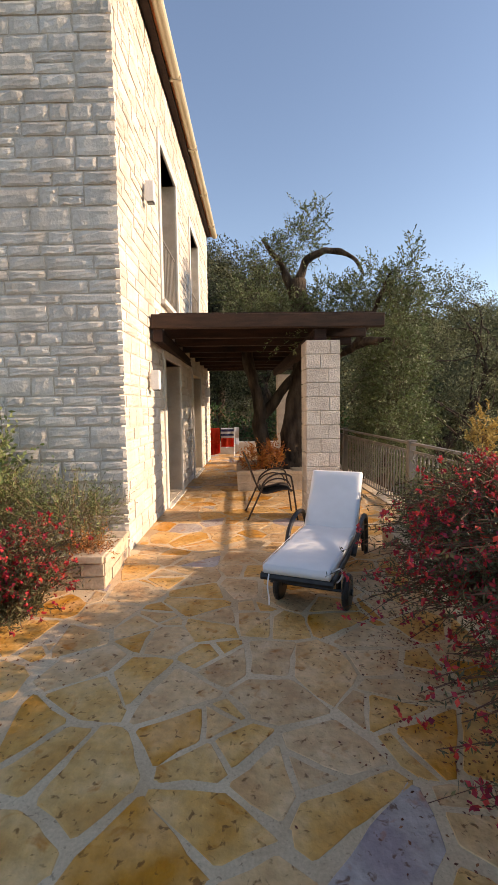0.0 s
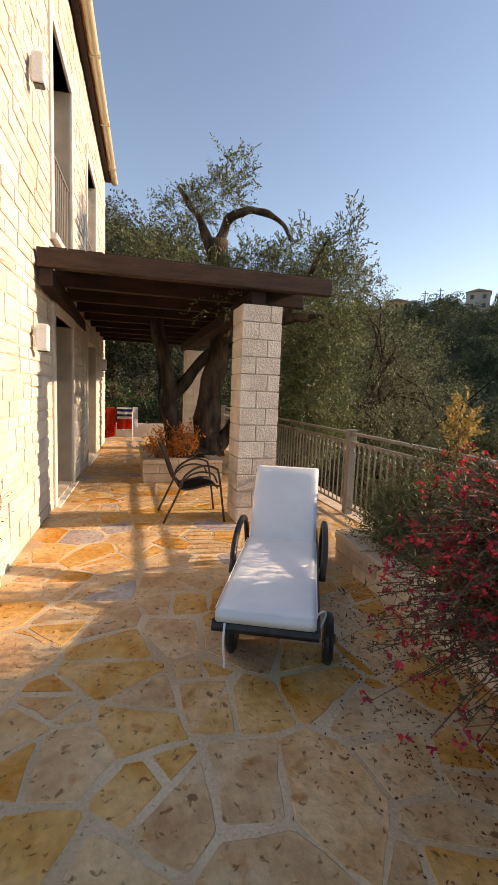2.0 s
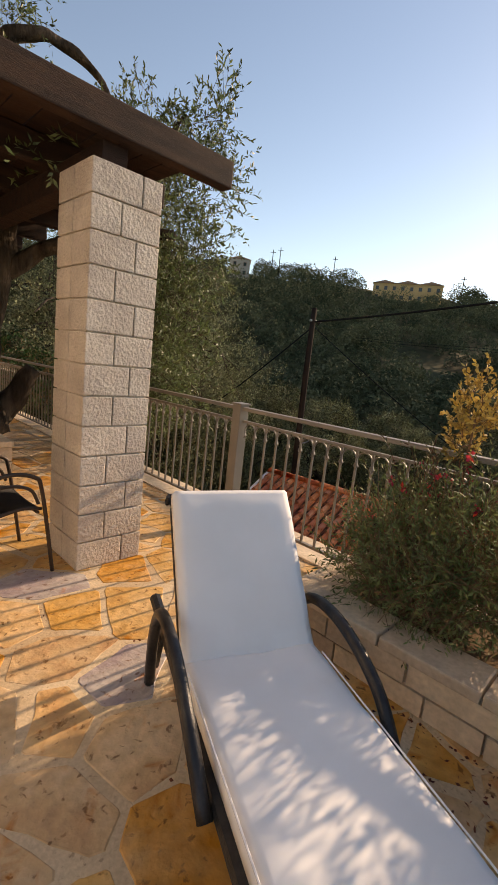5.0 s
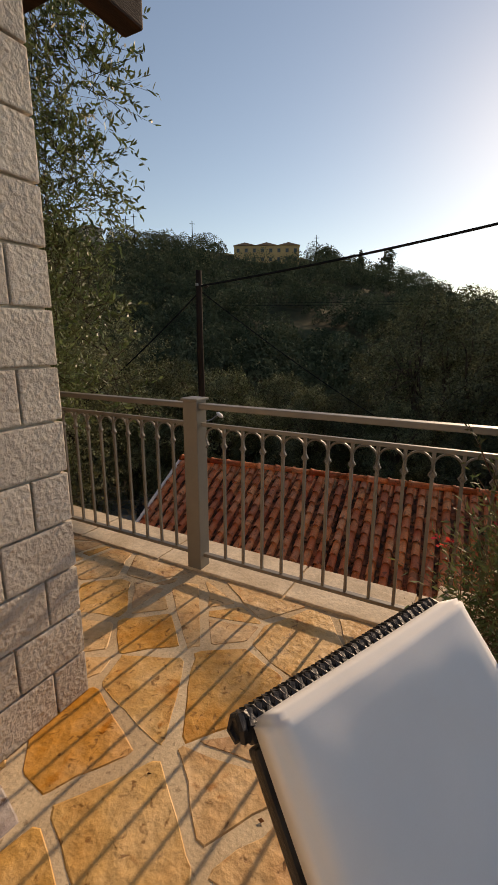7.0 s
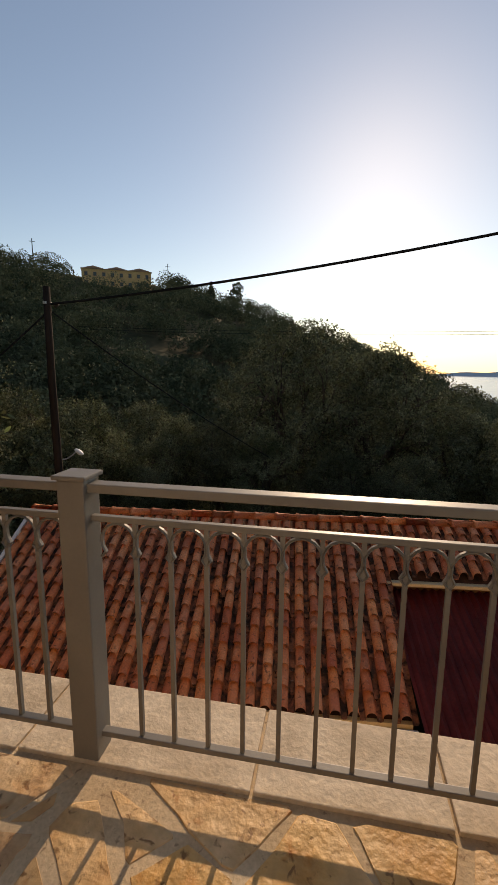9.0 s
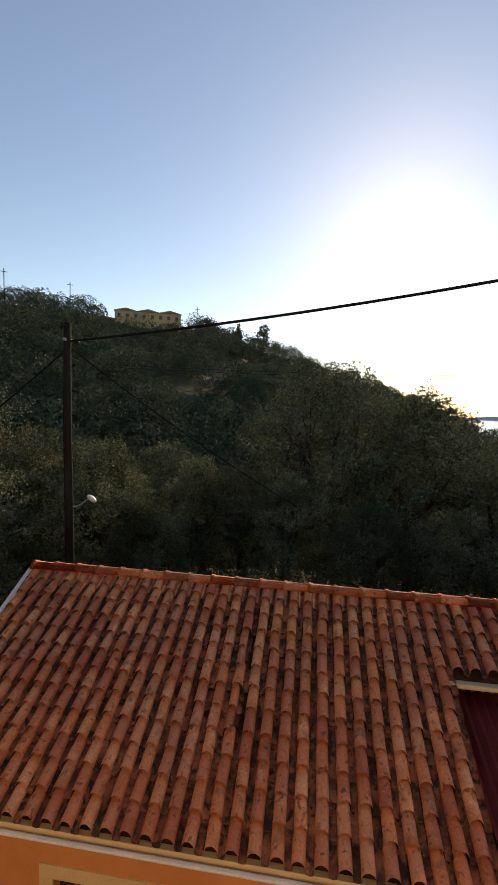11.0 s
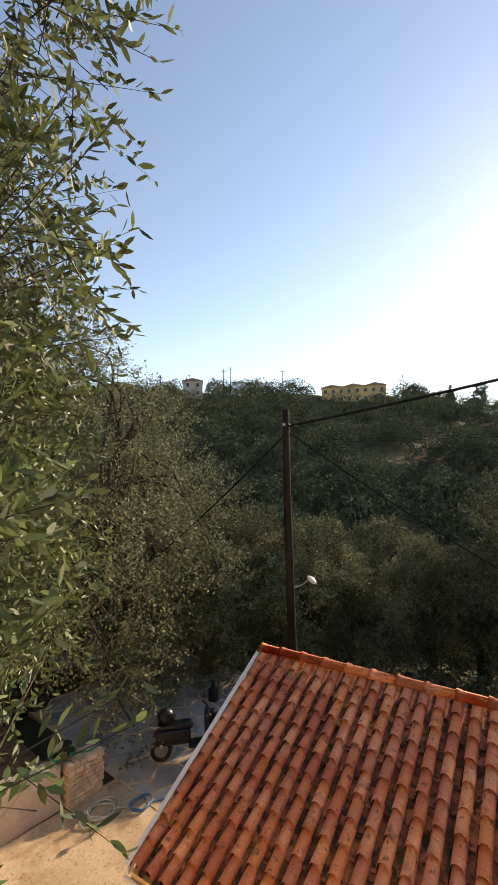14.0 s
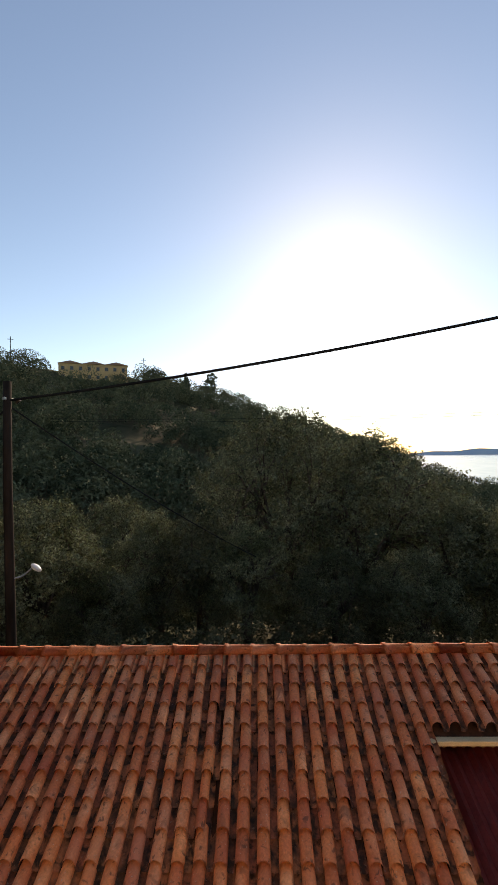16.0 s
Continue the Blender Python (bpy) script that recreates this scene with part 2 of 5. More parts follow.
    "hose_grey": mat("pale_hose", (0.40, 0.42, 0.40), (0.48, 0.50, 0.48), 6, 0.5, 0),
    "hose_blue": mat("blue_hose", (0.05, 0.16, 0.32), (0.07, 0.20, 0.38), 6, 0.5, 0),
    "rubber": mat("cable_rubber", (0.012, 0.012, 0.012), (0.02, 0.02, 0.02), 6, 1.0, 0),
    # moss-stained pans, darkened further to paint the shade between the covers
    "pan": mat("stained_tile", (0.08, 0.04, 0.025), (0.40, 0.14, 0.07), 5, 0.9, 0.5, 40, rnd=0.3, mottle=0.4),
    "steel": mat("galvanised", (0.30, 0.30, 0.30), (0.38, 0.38, 0.38), 6, 0.45, 0.05, metal=0.6),
}
for key in ("tile", "tile_joined"):
    speckle(M[key], (1.1, 0.52, 0.70, (0.62, 0.30, 0.19), 0.45), (16, 0.60, 0.68, (0.07, 0.035, 0.02), 0.7), (5, 0.60, 0.70, (0.16, 0.06, 0.03), 0.6), (38, 0.66, 0.72, (0.55, 0.46, 0.38), 0.6))
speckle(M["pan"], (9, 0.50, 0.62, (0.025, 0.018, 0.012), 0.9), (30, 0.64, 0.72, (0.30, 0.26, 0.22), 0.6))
for key in ("stone", "stone_joined"):
    speckle(M[key], (0.9, 0.52, 0.70, (0.58, 0.46, 0.33), 0.45), (3.2, 0.56, 0.70, (0.74, 0.68, 0.60), 0.5), (55, 0.64, 0.74, (0.34, 0.28, 0.22), 0.4))
speckle(M["pillar"], (60, 0.60, 0.72, (0.34, 0.28, 0.22), 0.4), (2.5, 0.55, 0.70, (0.70, 0.63, 0.55), 0.4))
speckle(M["concrete"], (2.2, 0.52, 0.66, (0.30, 0.20, 0.11), 0.6), (22, 0.58, 0.68, (0.16, 0.10, 0.05), 0.6))
speckle(M["mortar"], (1.4, 0.54, 0.68, (0.42, 0.28, 0.15), 0.55), (45, 0.62, 0.72, (0.16, 0.09, 0.05), 0.6))


# ---- mesh helpers ----
def thing(name, at=(0, 0, 0), label="", category="", group="", kind="", turn=0.0):
    ob = new(name)
    ob.empty_display_size = 0.1
    ob.matrix_basis = pose(*at, 0, 0, turn)
    return tagged(ob, label, category, group, kind)


def part(name, bm, material, parent=None, label="", smooth=False):
    me = bpy.data.meshes.new(name)
    bm.to_mesh(me)
    bm.free()
    if smooth:
        me.shade_smooth()
    me.materials.append(M[material] if isinstance(material, str) else material)
    ob = new(name, me)
    ob.parent = parent
    if label:
        ob["label"] = label
    return ob


def solid(name, bm, material, label, category, kind="", group="", smooth=False):
    return tagged(part(name, bm, material, None, "", smooth), label, category, group, kind)


def box(bm, lo, hi, bevel=0.0):
    lo, hi = Vector(lo), Vector(hi)
    r = bmesh.ops.create_cube(bm, size=1, matrix=Matrix.Translation((lo + hi) / 2) @ Matrix.Diagonal((*(hi - lo), 1)))
    if bevel:
        es = {e for v in r["verts"] for e in v.link_edges}
        bmesh.ops.bevel(bm, geom=list(es), offset=bevel, segments=2, affect="EDGES", profile=0.6)
    return bm


def boxed(*args):
    return box(bmesh.new(), *args)


def tube(bm, pts, radii, seg=8, cap=True):
    """A tube along points, with a radius for each or one for all."""
    pts = [Vector(p) for p in pts]
    radii = [radii] * len(pts) if isinstance(radii, (int, float)) else list(radii)
    rings, side = [], None
    for i, p in enumerate(pts):
        d = (pts[min(i + 1, len(pts) - 1)] - pts[max(i - 1, 0)]).normalized()
        if side is None:
            side = d.cross(Vector((0, 0, 1)) if abs(d.z) < 0.9 else Vector((1, 0, 0))).normalized()
        side = (side - d * side.dot(d)).normalized()
        up = d.cross(side)
        rings.append([bm.verts.new(p + radii[i] * (math.cos(a) * side + math.sin(a) * up)) for a in (2 * math.pi * k / seg for k in range(seg))])
    for a, b in zip(rings, rings[1:]):
        for k in range(seg):
            bm.faces.new((a[k], a[(k + 1) % seg], b[(k + 1) % seg], b[k]))
    if cap:
        bm.faces.new(rings[0][::-1]), bm.faces.new(rings[-1])
    return bm


def smooth_path(pts, n=6):
    """A rounder line through the points (Catmull-Rom)."""
    p = [Vector(q) for q in pts]
    p = [p[0] * 2 - p[1]] + p + [p[-1] * 2 - p[-2]]
    out = []
    for i in range(1, len(p) - 2):
        for k in range(n):
            t = k / n
            out.append(0.5 * (2 * p[i] + (p[i + 1] - p[i - 1]) * t + (2 * p[i - 1] - 5 * p[i] + 4 * p[i + 1] - p[i + 2]) * t * t + (3 * p[i] - p[i - 1] - 3 * p[i + 1] + p[i + 2]) * t**3))
    return out + [p[-2]]


def quads(name, verts, material, parent=None, faces=None):
    """A mesh from an n x 4 x 3 array of quads."""
    verts = np.asarray(verts, np.float32)
    n = len(verts)
    me = bpy.data.meshes.new(name)
    me.vertices.add(4 * n), me.loops.add(4 * n), me.polygons.add(n)
    me.vertices.foreach_set("co", verts.ravel())
    me.loops.foreach_set("vertex_index", np.arange(4 * n, dtype=np.int32))
    me.polygons.foreach_set("loop_start", np.arange(0, 4 * n, 4, dtype=np.int32))
    me.update(calc_edges=True)
    me.materials.append(M[material])
    ob = new(name, me)
    ob.parent = parent
    if name in ("twigs", "stems", "branches"):
        ob["kind"] = "stuff"
    return ob


rng = np.random.default_rng(7)


def unit(a):
    return a / np.maximum(np.linalg.norm(a, axis=-1, keepdims=True), 1e-9)


def leaves(base, way, length, width):
    """Pointed leaves, one quad each, from their base points along their ways."""
    n = len(base)
    way = unit(way)
    side = unit(np.cross(way, rng.normal(size=(n, 3))))
    nor = np.cross(way, side)
    L, W = (length * rng.uniform(0.7, 1.25, n))[:, None], (width * rng.uniform(0.7, 1.25, n))[:, None]
    mid = base + way * L * 0.5 + nor * L * 0.06
    return np.stack([base, mid + side * W / 2, base + way * L, mid - side * W / 2], 1)


def round_leaves(name, quad_rows, material, parent=None):
    """Six-sided narrow leaves with a blunt tip, for foliage close by, from the quads that leaves() gives."""
    q = np.asarray(quad_rows, np.float32)
    base, a, tip, b = (q[:, k] for k in range(4))
    out = np.stack([base, base + (a - base) * 0.72 + (a - b) * 0.10, tip + (a - tip) * 0.55 + (a - b) * 0.10, tip, tip + (b - tip) * 0.55 + (b - a) * 0.10, base + (b - base) * 0.72 + (b - a) * 0.10], 1)
    n = len(out)
    me = bpy.data.meshes.new(name)
    me.vertices.add(6 * n), me.loops.add(6 * n), me.polygons.add(n)
    me.vertices.foreach_set("co", out.ravel())
    me.loops.foreach_set("vertex_index", np.arange(6 * n, dtype=np.int32))
    me.polygons.foreach_set("loop_start", np.arange(0, 6 * n, 6, dtype=np.int32))
    me.update(calc_edges=True)
    me.materials.append(M[material])
    ob = new(name, me)
    ob.parent = parent
    return ob


def crown(clumps, twigs, per, length, width, twig_len, droop=0.15, shell=0.55):
    """Leaves on short twigs that grow out of clumps (x, y, z, rx, ry, rz); gives quads of leaves and of twigs."""
    c = np.array(clumps, float)
    w = c[:, 3] * c[:, 4] + c[:, 4] * c[:, 5] + c[:, 3] * c[:, 5]
    pick = rng.choice(len(c), twigs, p=w / w.sum())
    d = unit(rng.normal(size=(twigs, 3)))
    r = rng.uniform(shell, 1.0, twigs)[:, None] ** 0.7
    bump = 1 + 0.22 * np.sin(5 * d[:, :1] + pick[:, None]) * np.cos(4 * d[:, 1:2] + 2 * pick[:, None])
    start = c[pick, :3] + d * r * bump * c[pick, 3:]
    way = unit(d * 0.8 + rng.normal(size=(twigs, 3)) * 0.55 + np.array([0, 0, 0.35 - droop]))
    tl = twig_len * rng.uniform(0.5, 1.4, twigs)[:, None]
    k = np.linspace(0.1, 1, per)
    curve = np.array([0, 0, -droop])
    base = (start[:, None] + way[:, None] * tl[:, None] * k[None, :, None] + curve * (k[None, :, None] ** 2) * tl[:, None]).reshape(-1, 3)
    lw = unit(np.repeat(way, per, 0) * 0.7 + rng.normal(size=(twigs * per, 3)) * 0.6)
    side = unit(np.cross(way, rng.normal(size=(twigs, 3)))) * (0.0025 if length < 0.09 else 0.012)
    end = start + way * tl + curve * tl
    back = start - way * tl * 0.5
    tw = np.stack([back - side, back + side, end + side * 0.3, end - side * 0.3], 1)
    return leaves(base, lw, length, width), tw


def wobble(bm, size, scale):
    for v in bm.verts:
        v.co += noise.noise_vector(v.co * scale) * size


def branch_set(bm, root, limbs, seg=9):
    for pts, r0, r1 in limbs:
        path = smooth_path([Vector(root) + Vector(p) for p in pts], 6)
        tube(bm, path, [r0 + (r1 - r0) * (i / (len(path) - 1)) for i in range(len(path))], seg)


# ---- ground, hill and sea ----
RIDGE = [(-180, 4), (-60, 6), (0, 9), (25, 10), (40, 11.6), (58, 11.2), (67, 10.4), (75, 8.2), (85, 5.4), (93, 2.2), (101, -1.0), (108, -4.5), (120, -6), (180, -6)]
RIDGE_FAR = 175.0


def ground_z(x, y):
    a = np.degrees(np.arctan2(x - 2, y - 6))
    r = np.hypot(x - 2, y - 6)
    el = np.interp(a, [p[0] for p in RIDGE], [p[1] for p in RIDGE])
    top = RIDGE_FAR * np.tan(np.radians(el)) - 1.0
    step = lambda lo, hi, v: np.clip((v - lo) / (hi - lo), 0, 1) ** 2 * (3 - 2 * np.clip((v - lo) / (hi - lo), 0, 1))  # noqa: E731
    low = -4.9 - 8.0 * step(13, 42, r)
    z = low + (top - low) * np.clip((r - 42) / (RIDGE_FAR - 42), 0, 1) ** 0.9
    z = z - 70 * step(RIDGE_FAR + 4, 480, r)
    shelf = -0.12 + 0.10 * np.maximum(y - 16, 0)
    z = np.where(r < 60, z + (shelf - z) * (1 - step(2.1, 2.6, x)) * (1 - step(35, 60, r)), z)
    return z + (0.9 * np.sin(x * 0.11) * np.cos(y * 0.13) + 0.5 * np.sin(x * 0.31 + y * 0.23)) * step(25, 60, r)


def grid_mesh(name, xs, ys, material, label, category):
    X, Y = np.meshgrid(xs, ys, indexing="ij")
    V = np.stack([X, Y, ground_z(X, Y)], -1).reshape(-1, 3)
    n, m = len(xs), len(ys)
    faces = [(i * m + j, (i + 1) * m + j, (i + 1) * m + j + 1, i * m + j + 1) for i in range(n - 1) for j in range(m - 1)]
    me = bpy.data.meshes.new(name)
    me.from_pydata(V.tolist(), [], faces)
    me.shade_smooth()
    me.materials.append(M[material])
    return tagged(new(name, me), label, category, kind="structure")


steps = np.concatenate([np.arange(-480, -40, 20), np.arange(-40, -2, 4), np.arange(-2, 3.4, 0.3), np.arange(3.5, 40, 1.2), np.arange(40, 200, 4), np.arange(200, 561, 24)])
grid_mesh("ground", steps, np.concatenate([np.arange(-480, -40, 20), np.arange(-40, 60, 2), np.arange(60, 200, 5), np.arange(200, 561, 24)]), "hill", "dark scrubby hillside falling into a wooded valley", "ground")
bm = bmesh.new()
bmesh.ops.create_grid(bm, x_segments=12, y_segments=12, size=4700, matrix=Matrix.Translation((0, 0, -62)))
solid("water", bm, "sea", "calm pale blue sea under haze", "sea", "structure")
bm = bmesh.new()
prev = None
for i in range(41):
    a = radians(96 + i * 0.9)
    h = -62 + 62 * max(0, math.sin(math.pi * i / 40)) ** 0.6 * (0.7 + 0.5 * noise.noise(Vector((i * 0.23, 0, 0))))
    p = Vector((math.sin(a) * 4300, math.cos(a) * 4300, 0))
    cur = (bm.verts.new(p + Vector((0, 0, -70))), bm.verts.new(p * 1.01 + Vector((0, 0, h))))
    if prev:
        bm.faces.new((prev[0], cur[0], cur[1], prev[1]))
    prev = cur
# the ridge's pale blue is painted haze
solid("backdrop", bm, "haze", "far island ridge on the horizon, haze painted in as pale blue", "island", "structure", smooth=True)

# ---- terrace ----
TX0, TX1, TY0, TY1 = -4.6, 2.33, -2.6, 15.2
floor = solid("floor", boxed((TX0, TY0, -5.2), (TX1 + 0.25, TY1, -0.001)), "mortar", "terrace floor of ochre crazy paving with pale mortar", "floor", "structure")
bm = bmesh.new()
y = -2.5
while y < 15.0:
    L = random.uniform(0.5, 0.9)
    box(bm, (2.22, y, -0.02), (2.58, min(y + L, 15.2) - 0.012, 0.010 + random.uniform(0, 0.005)), 0.004)
    y += L
solid("kerb", bm, "planter_stone", "pale honey stone kerb under the railing", "kerb", "structure")

# ---- house, in its own frame: x outwards, y along the facade ----
HOUSE = pose(-1.2, 4.9, 0, 0, 0, -2.6)
HL, HH, HD = 8.6, 6.4, 7.5
OPEN = [(2.25, 3.5, 0.04, 2.22, 2), (5.12, 6.4, 0.04, 2.2, 2), (2.25, 3.5, 3.08, 5.25, 1), (5.15, 6.4, 3.08, 5.25, 1)]
house = new("house")
house.matrix_basis = HOUSE
tagged(house, "two-storey pale limestone house with white stone surrounds", "house")


def facade_core():
    bm = bmesh.new()
    ys = sorted({0.014, HL} | {v for o in OPEN for v in o[:2]})
    for a, b in zip(ys, ys[1:]):
        gaps = sorted((o[2], o[3]) for o in OPEN if o[0] <= a + 1e-6 and o[1] >= b - 1e-6)
        z = -0.02
        for lo, hi in gaps + [(HH, HH)]:
            if lo > z:
                box(bm, (-0.40, a, z), (-0.013, b, lo))
            z = hi
    return bm


part("wall_front", facade_core(), "joint", house)
part("wall_gable", boxed((-HD, 0.014, -0.02), (-0.40, 0.40, HH)), "joint", house)
part("wall_back", boxed((-HD, 0.40, -0.02), (-HD + 0.35, HL, HH)), "joint", house)
part("wall_far", boxed((-HD + 0.35, HL - 0.35, -0.02), (-0.40, HL, HH)), "joint", house)
bm = bmesh.new()
roof = [(0.22, -0.25, HH - 0.02), (0.22, HL + 0.2, HH - 0.02), (-HD - 0.2, HL + 0.2, HH - 0.02), (-HD - 0.2, -0.25, HH - 0.02), (-HD / 2, 3.2, HH + 1.7), (-HD / 2, HL - 3.2, HH + 1.7)]
v = [bm.verts.new(p) for p in roof]
for f in ((0, 1, 5, 4), (1, 2, 5), (2, 3, 4, 5), (3, 0, 4), (3, 2, 1, 0)):
    bm.faces.new([v[i] for i in f])
part("roof", bm, "tile", house, "terracotta hipped roof with wooden eaves")
part("soffit", boxed((0.005, 0.02, HH - 0.09), (0.11, HL + 0.02, HH - 0.025)), "wood", house, "dark wooden eaves board")
bm = bmesh.new()
prof = [(0.10 + 0.075 * math.cos(a), 0.075 * math.sin(a)) for a in (math.pi + math.pi * k / 8 for k in range(9))]
prof = prof + [(x * 0.96 + 0.004, z + 0.006) for x, z in prof[::-1]]
rows = []
for k in range(12):
    yy = -0.3 + (HL + 0.55) * k / 11
    rows.append([bm.verts.new((x + 0.10, yy, HH + 0.02 + z)) for x, z in prof])
for a, b in zip(rows, rows[1:]):
    for i in range(len(prof)):
        bm.faces.new((a[i], a[(i + 1) % len(prof)], b[(i + 1) % len(prof)], b[i]))
bm.faces.new(rows[0]), bm.faces.new(rows[-1][::-1])
for k in range(5):
    box(bm, (0.115, 0.8 + 1.8 * k, HH - 0.068), (0.285, 0.84 + 1.8 * k, HH + 0.03), 0.01)
part("gutter", bm, "cream", house, "cream half-round metal gutter")

for i, (y0, y1, z0, z1, kind) in enumerate(OPEN):
    grp = part("window_surround" if kind == 1 else "door_surround", boxed((-0.22, y0 - 0.13, z1), (0.018, y1 + 0.13, z1 + 0.15), 0.008), "trim", house, "white dressed stone lintel")
    part("jamb", boxed((-0.24, y0 - 0.13, z0 - 0.02), (0.018, y0, z1 - 0.002), 0.008), "trim", grp)
    part("jamb", boxed((-0.24, y1, z0 - 0.02), (0.018, y1 + 0.13, z1 - 0.002), 0.008), "trim", grp)
    part("sill", boxed((-0.30, y0 - 0.13, z0 - 0.09), (0.06, y1 + 0.13, z0 - 0.022), 0.008), "trim", grp)
    leaf = part("door_leaf", boxed((-0.34, y0 + 0.02, z0), (-0.29, y1 - 0.02, z1 - 0.01), 0.006), "door", house, "closed grey painted shutter")
    for k in range(2):
        a = y0 + 0.08 + k * (y1 - y0) / 2
        for zz0, zz1 in ((z0 + 0.12, z0 + 0.9), (z0 + 1.0, z1 - 0.12)):
            part("panel", boxed((-0.295, a, zz0), (-0.278, a + (y1 - y0) / 2 - 0.16, zz1), 0.006), "door", leaf)
    if kind == 1:
        bal = part("window_guard", boxed((-0.06, y0, z0 + 0.92), (-0.03, y1, z0 + 0.95), 0.004), "rail", house, "grey iron window guard")
        part("rail", boxed((-0.06, y0, z0 + 0.08), (-0.03, y1, z0 + 0.10), 0.003), "rail", bal)
        for k in range(10):
            yy = y0 + 0.07 + k * (y1 - y0 - 0.14) / 9
            part("bar", tube(bmesh.new(), [(-0.045, yy, z0 + 0.09), (-0.045, yy, z0 + 0.93)], 0.008, 6), "rail", bal)


def wall_lamp(y, z):
    ob = thing("wall_lamp", HOUSE @ Vector((0.02, y, z)), "small white up-and-down wall lamp on the stone facade", "wall lamp", "facade lamps", turn=-2.6)
    part("backplate", boxed((0, -0.03, -0.09), (0.02, 0.03, 0.09), 0.005), "white", ob)
    part("body", boxed((0.02, -0.055, -0.12), (0.12, 0.055, 0.12), 0.012), "white", ob)
    part("lens", boxed((0.03, -0.04, -0.132), (0.11, 0.04, -0.12), 0.004), "glass", ob, "clear glass lens")


wall_lamp(1.22, 4.1)
wall_lamp(1.22, 1.85)
wall_lamp(7.3, 3.75)
wall_lamp(7.3, 1.9)

# ---- planters ----
def planter(name, x0, x1, y0, y1, h, label, faces):
    ob = thing(name, (0, 0, 0), label, "planter")
    part("bed", boxed((x0 + 0.06, y0 + 0.06, -0.02), (x1 - 0.06, y1 - 0.06, h - 0.07)), "soil", ob, "brown soil")
    bm = bmesh.new()
    box(bm, (x0 + 0.022, y0 + 0.022, -0.02), (x0 + 0.16, y1 - 0.022, h - 0.05))
    box(bm, (x1 - 0.16, y0 + 0.022, -0.02), (x1 - 0.022, y1 - 0.022, h - 0.05))
    box(bm, (x0 + 0.16, y0 + 0.022, -0.02), (x1 - 0.16, y0 + 0.16, h - 0.05))
    box(bm, (x0 + 0.16, y1 - 0.16, -0.02), (x1 - 0.16, y1 - 0.022, h - 0.05))
    part("core", bm, "joint", ob)
    for side in faces:
        along = (y0, y1) if side in "wo" else (x0, x1)
        p = along[0]
        while p < along[1] - 0.05:
            L = min(random.uniform(0.35, 0.75), along[1] - p)
            if along[1] - p - L < 0.15:
                L = along[1] - p
            if side in "wo":
                xa = x0 - 0.02 if side == "w" else x1 - 0.20
                part("cap_stone", boxed((xa, p + 0.004, h - 0.05), (xa + 0.22, p + L - 0.004, h + random.uniform(0, 0.01)), 0.01), "planter_stone", ob)
            else:
                ya = y0 - 0.02 if side == "s" else y1 - 0.20
                part("cap_stone", boxed((p + 0.004, ya, h - 0.048), (p + L - 0.004, ya + 0.22, h + 0.012 + random.uniform(0, 0.006)), 0.01), "planter_stone", ob)
            p += L
        zs = [0.0, (h - 0.05) * 0.5, h - 0.05]
        for z0, z1 in zip(zs, zs[1:]):
            p = along[0]
            while p < along[1] - 0.02:
                L = min(random.uniform(0.2, 0.5), along[1] - p)
                if along[1] - p - L < 0.12:
                    L = along[1] - p
                d = random.uniform(0, 0.008)
                lo, hi = {"w": ((x0 - d, p + 0.006, z0 + 0.005), (x0 + 0.03, p + L - 0.006, z1 - 0.005)), "o": ((x1 - 0.03, p + 0.006, z0 + 0.005), (x1 + d, p + L - 0.006, z1 - 0.005)),
                          "s": ((p + 0.006, y0 - d, z0 + 0.005), (p + L - 0.006, y0 + 0.03, z1 - 0.005)), "n": ((p + 0.006, y1 - 0.03, z0 + 0.005), (p + L - 0.006, y1 + d, z1 - 0.005))}[side]
                part("stone", boxed(lo, hi), "planter_stone", ob)
                p += L
    return ob


planter("planter", 1.44, 2.26, -2.2, 4.98, 0.26, "long low stone planter full of flowering shrubs", "wn")
planter("planter", -3.6, -1.18, 4.12, 4.92, 0.27, "low stone planter at the foot of the house", "os")
planter("tree_planter", -0.05, 1.15, 8.35, 10.1, 0.34, "square stone planter around an old olive tree", "swon")
solid("end_wall", boxed((-1.1, 14.75, -0.02), (2.2, 15.05, 0.38), 0.02), "stone", "low pale stone wall closing the terrace", "wall", "structure")

# ---- pillars and pergola ----
def pillar(x, y, h):
    ob = thing("pillar", (x, y, 0), "square pillar of pale split-face stone blocks", "pillar", "pergola pillars", kind="structure")
    w, n = 0.43, 13
    part("core", boxed((0.016, 0.016, -0.02), (w - 0.016, w - 0.016, h - 0.02)), "joint", ob)
    ch = h / n
    for k in range(n):
        z0, z1 = k * ch + 0.004, (k + 1) * ch - 0.004
        c = (0.16 if k % 2 else 0.29) + random.uniform(-0.02, 0.02)
        spans = [((0, 0), (c, 0.22)), ((c + 0.008, 0), (w, 0.15)), ((w - 0.15, 0.158), (w, w)), ((0, 0.228), (0.15, w)), ((0.158, w - 0.15), (w - 0.158, w))]
        for a, b in spans:
            bm = boxed((a[0], a[1], z0), (b[0], b[1], z1), 0.006)
            part("block", bm, "pillar", ob)
    return ob


pillar(0.835, 6.14, 2.33)
pillar(1.03, 12.0, 2.33)
pergola = thing("pergola", (0, 0, 0), "dark-stained timber pergola roof fixed to the house and set on pillars", "pergola", kind="structure")
part("wall_plate", boxed((-1.10, 6.25, 2.34), (-0.98, 13.1, 2.50), 0.008), "wood", pergola)
part("main_beam", boxed((0.97, 6.32, 2.335), (1.13, 12.6, 2.50), 0.008), "wood", pergola)
for k in range(9):
    yy = 6.22 + k * 0.82
